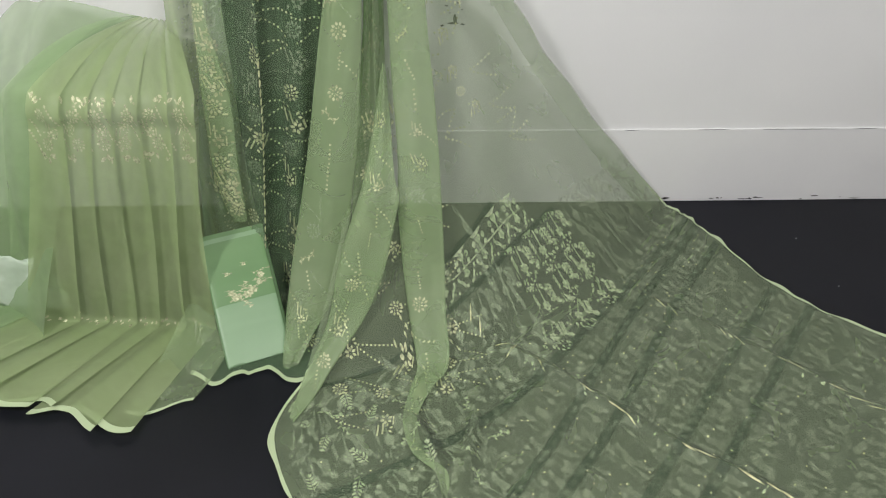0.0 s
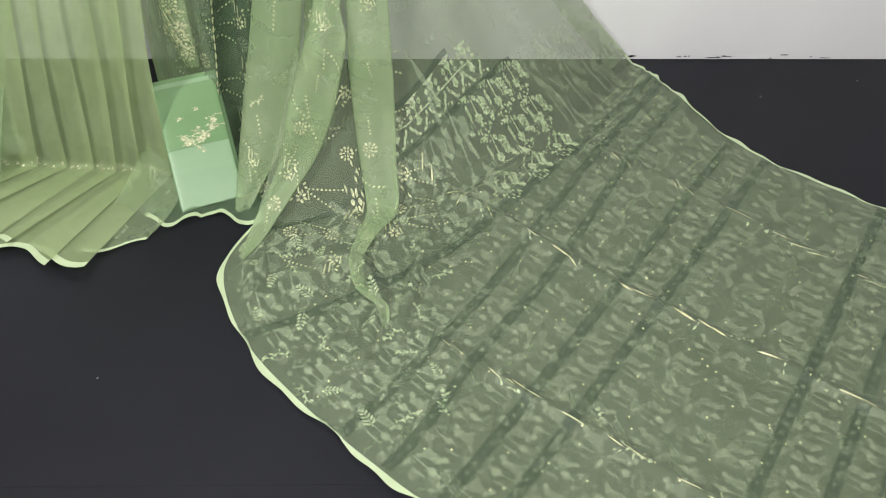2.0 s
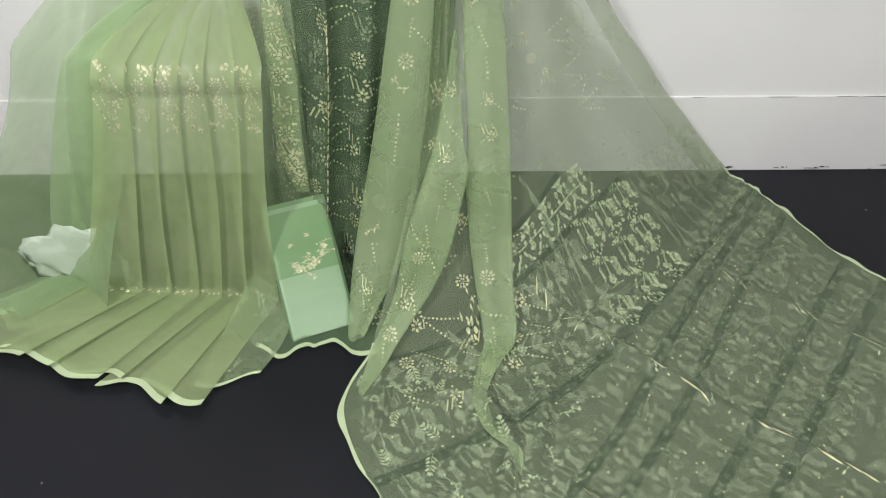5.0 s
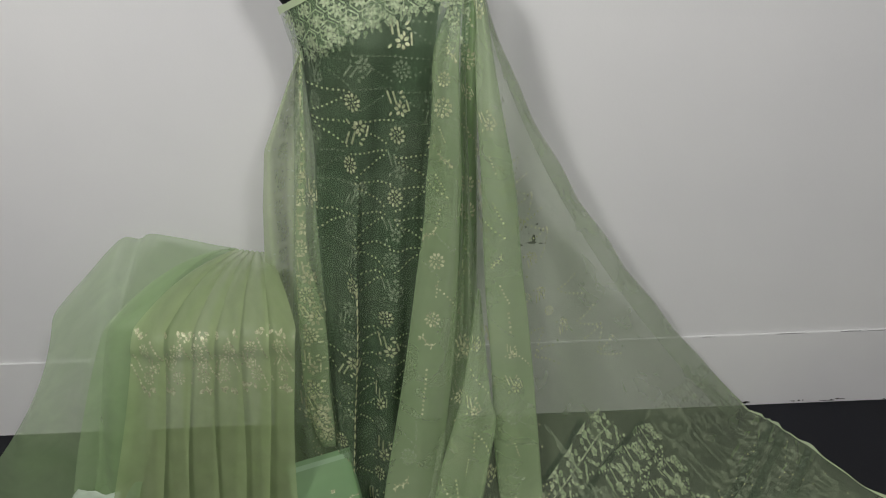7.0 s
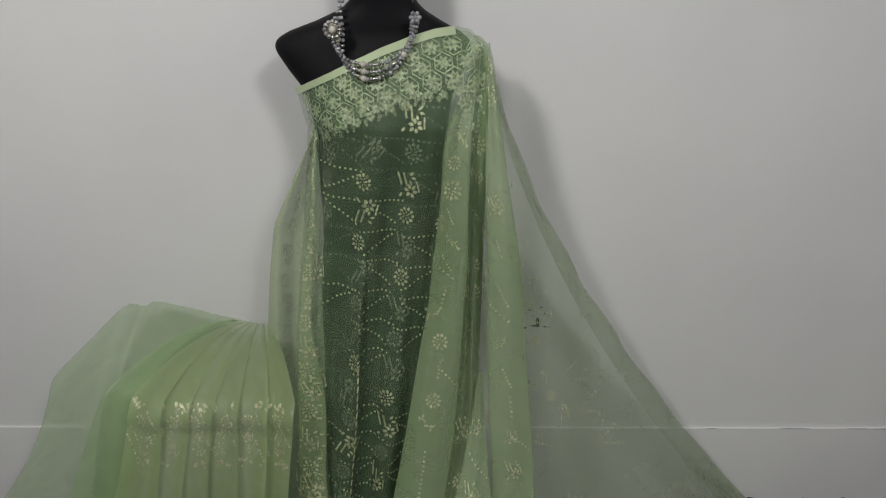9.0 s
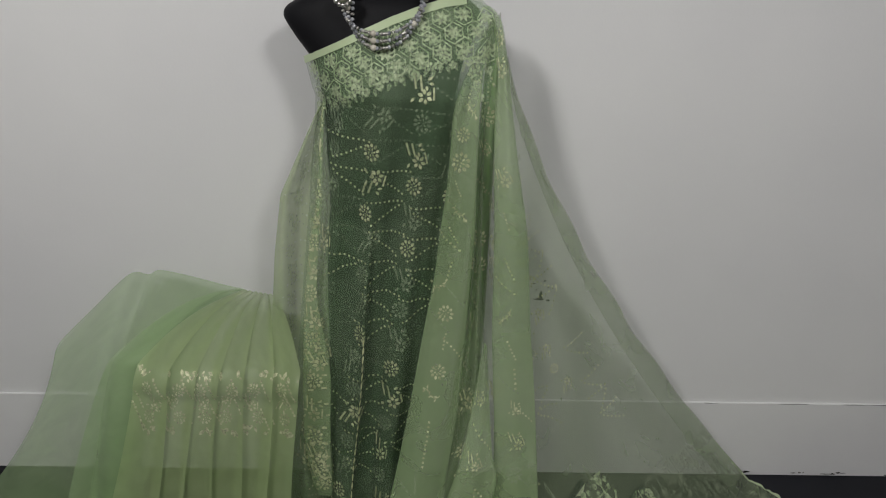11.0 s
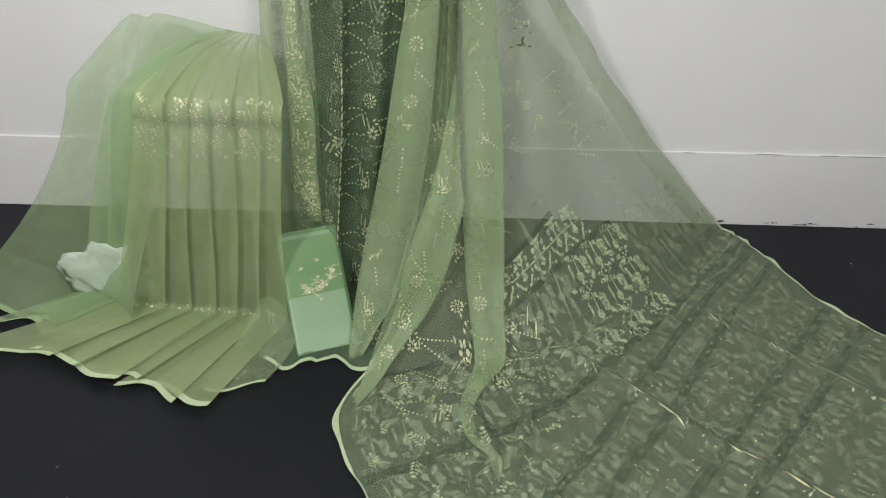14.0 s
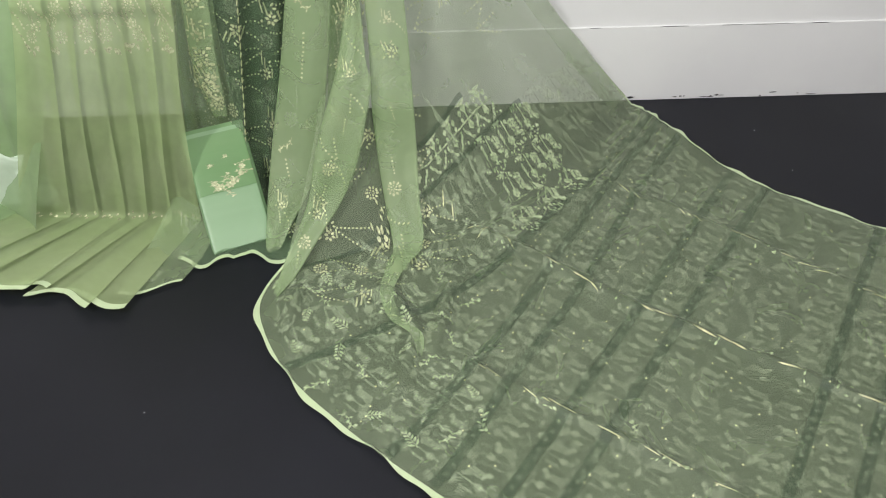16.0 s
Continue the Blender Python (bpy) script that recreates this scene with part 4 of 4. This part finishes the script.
# ---- blouse piece ----
def blouse():
    ob = thing("folded_blouse_piece", "folded mint satin blouse piece with brocade top, leaning on saree", "fabric")
    ex = Vector((0.137, 0.054, 0.0)).normalized()
    ey = Vector((-0.068, 0.231, 0.174)).normalized()
    ez = ex.cross(ey).normalized()
    m = Matrix((ex, ey, ez)).transposed().to_4x4()
    m.translation = (-0.14, -0.622, 0.004)
    ob.matrix_world = m
    for k in range(4):
        w, length = 0.142 + 0.004 * k, 0.280 + 0.009 * k

        def fn(u, v, k=k, w=w, length=length):
            a = v * 2 * np.pi
            c, s = np.cos(a), np.sin(a)
            x = w / 2 + w / 2 * np.sign(c) * np.abs(c) ** 0.12
            z = -0.008 * k + 0.0034 * np.sign(s) * np.abs(s) ** 0.5
            return x - 0.001 * k + 0 * u, u * length + 0.004 * k + 0.002 * np.sin(v * 9) + 0.004 * x / w, z + 0.0015 * np.sin(u * 5 + k) + 0.001 * np.sin(x * 60)
        c = Cloth(fn, 40, 48)
        c.sheet("folded_layer", SATIN if k % 2 == 0 else SATIN_DARK, ob)
        if k == 0:
            c.sheet("brocade_top", SATIN_DARK, ob, "darker green brocade upper half with cream sprays", 0.50, 1.0, 0.01, 0.49, 0.0012, 30, 24)
            verts, faces = [], []
            for u, x, size in ((0.56, 0.55, 0.05), (0.555, 0.40, 0.045), (0.59, 0.66, 0.045), (0.60, 0.30, 0.03), (0.70, 0.82, 0.04), (0.64, 0.78, 0.035), (0.76, 0.30, 0.02), (0.82, 0.6, 0.02)):
                for q in damask(u * 10 + x):
                    faces.append(list(range(len(verts), len(verts) + len(q))))
                    verts += [(x * w + a * size, u * length + b * size * 0.8, 0.0078) for a, b in q.tolist()]
            me = bpy.data.meshes.new("cream_spray")
            me.from_pydata(verts, [], faces)
            tagged(link("cream_spray", me, ZARI, ob), kind="stuff")
    return ob


blouse()


# ---- white cloth under the sheer side ----
def crumpled():
    bm = bmesh.new()
    bmesh.ops.create_icosphere(bm, subdivisions=4, radius=1)
    for v in bm.verts:
        n = noise.fractal(v.co * 1.6, 0.7, 2.2, 4) * 0.4
        c = v.co * (1 + n)
        v.co = Vector((-0.662 + c.x * 0.118, -0.408 + c.y * 0.012 - 0.006 * max(0, -c.z), max(0.001, 0.045 + c.z * 0.11)))
    return tagged(part("crumpled_cloth", bm, PALE), "pale mint crumpled cloth lying under the sheer layers", "cloth")


crumpled()


# ---- necklace ----
def necklace():
    ob = thing("necklace", "triple-strand necklace of pearls, silver and crystal beads on mannequin", "necklace")

    def bead(name, co, r, mat, stretch=1.0, turn=0.0, seg=10, parent=None):
        bm = bmesh.new()
        bmesh.ops.create_uvsphere(bm, u_segments=seg, v_segments=max(6, seg - 2), radius=r,
                                  matrix=Matrix.Translation(co) @ Matrix.Rotation(turn, 4, "Y") @ Matrix.Diagonal((stretch, 1, 1, 1)))
        return part(name, bm, mat, parent or ob)

    for k in range(3):
        d = 0.013 * k
        path = [(-0.052 - 0.006 * k, -0.178, 1.345), (-0.074 + 0.010 * k, -0.215, 1.285), (-0.058 + 0.004 * k, -0.238, 1.242 - d * 0.6),
                (-0.012, -0.262, 1.226 - d), (0.035, -0.258, 1.232 - d * 0.9), (0.072, -0.238, 1.262 - d * 0.5), (0.078 + 0.006 * k, -0.215, 1.300)]
        n = 39
        for j in range(n):
            t = (j + 0.5) / n
            x, y, z = spline(path, np.array(t))
            x2, y2, z2 = spline(path, np.array(min(1, t + 0.01)))
            turn = -math.atan2(float(z2 - z), float(x2 - x))
            if abs(t - 0.5) < 0.005 or (k == 1 and j in (8, 30)):
                bead("pearl_bead", (x, y, z), 0.0062, PEARL, 1.0, 0, 14)
            elif 0.30 < t < 0.72 and j % 5 == 2:
                bead("silver_tube", (x, y, z), 0.0036, SILVER, 2.3, turn)
            elif j % 3 == 0:
                bead("silver_bead", (x, y, z), 0.0044, SILVER, 0.7, turn)
            else:
                bead("crystal_bead", (x, y, z), 0.0040, CRYSTAL, 1.0, turn, 8)
    brooch = bead("brooch", (-0.070, -0.232, 1.287), 0.0125, SILVER, 1.0, 0, 14)
    tagged(brooch, "round flower-shaped silver brooch")
    for k in range(12):
        a = k * math.tau / 12
        bead("petal", (-0.070 + 0.0145 * math.cos(a), -0.236, 1.287 + 0.0145 * math.sin(a)), 0.0048, SILVER, parent=brooch)
    bead("stone", (-0.070, -0.242, 1.287), 0.0070, PEARL, 1.0, 0, 14, brooch)
    clasp = bead("clasp_flower", (0.085, -0.222, 1.309), 0.008, CRYSTAL)
    for k in range(6):
        a = k * math.tau / 6
        bead("petal", (0.085 + 0.008 * math.cos(a), -0.226, 1.309 + 0.008 * math.sin(a)), 0.0045, CRYSTAL, parent=clasp)
    for side_x in (-1, 1):
        bm = bmesh.new()
        bmesh.ops.create_cone(bm, segments=8, radius1=0.0012, radius2=0.0012, depth=0.09, cap_ends=True,
                              matrix=look((0.018 + side_x * 0.056, -0.165, 1.375), (0.018 + side_x * 0.066, -0.2, 1.30)))
        part("cord", bm, SILVER, ob)


necklace()


# ---- small things on the floor ----
slab("floor_seam", -2.0, 0.36, -1.288, -1.283, -0.002, 0.0005, FLOOR, "faint seam between two black floor sheets", "seam", 0.0004)


def lint():
    rnd = random.Random(77)
    bm = bmesh.new()
    for k in range(11):
        x, y = (rnd.uniform(-0.6, 0.3), rnd.uniform(-1.35, -0.95)) if k % 2 else (rnd.uniform(1.2, 2.0), rnd.uniform(-0.4, -0.05))
        m = Matrix.Translation((x, y, 0.0012)) @ Matrix.Rotation(rnd.uniform(0, 6), 4, "Z") @ Matrix.Diagonal((rnd.uniform(0.001, 0.004), 0.0007, 0.0007, 1))
        bmesh.ops.create_cube(bm, size=1, matrix=m)
    return tagged(part("lint", bm, WHITE, None, "", False), "scattered pale lint specks on the black floor", "lint", "", "stuff")


lint()
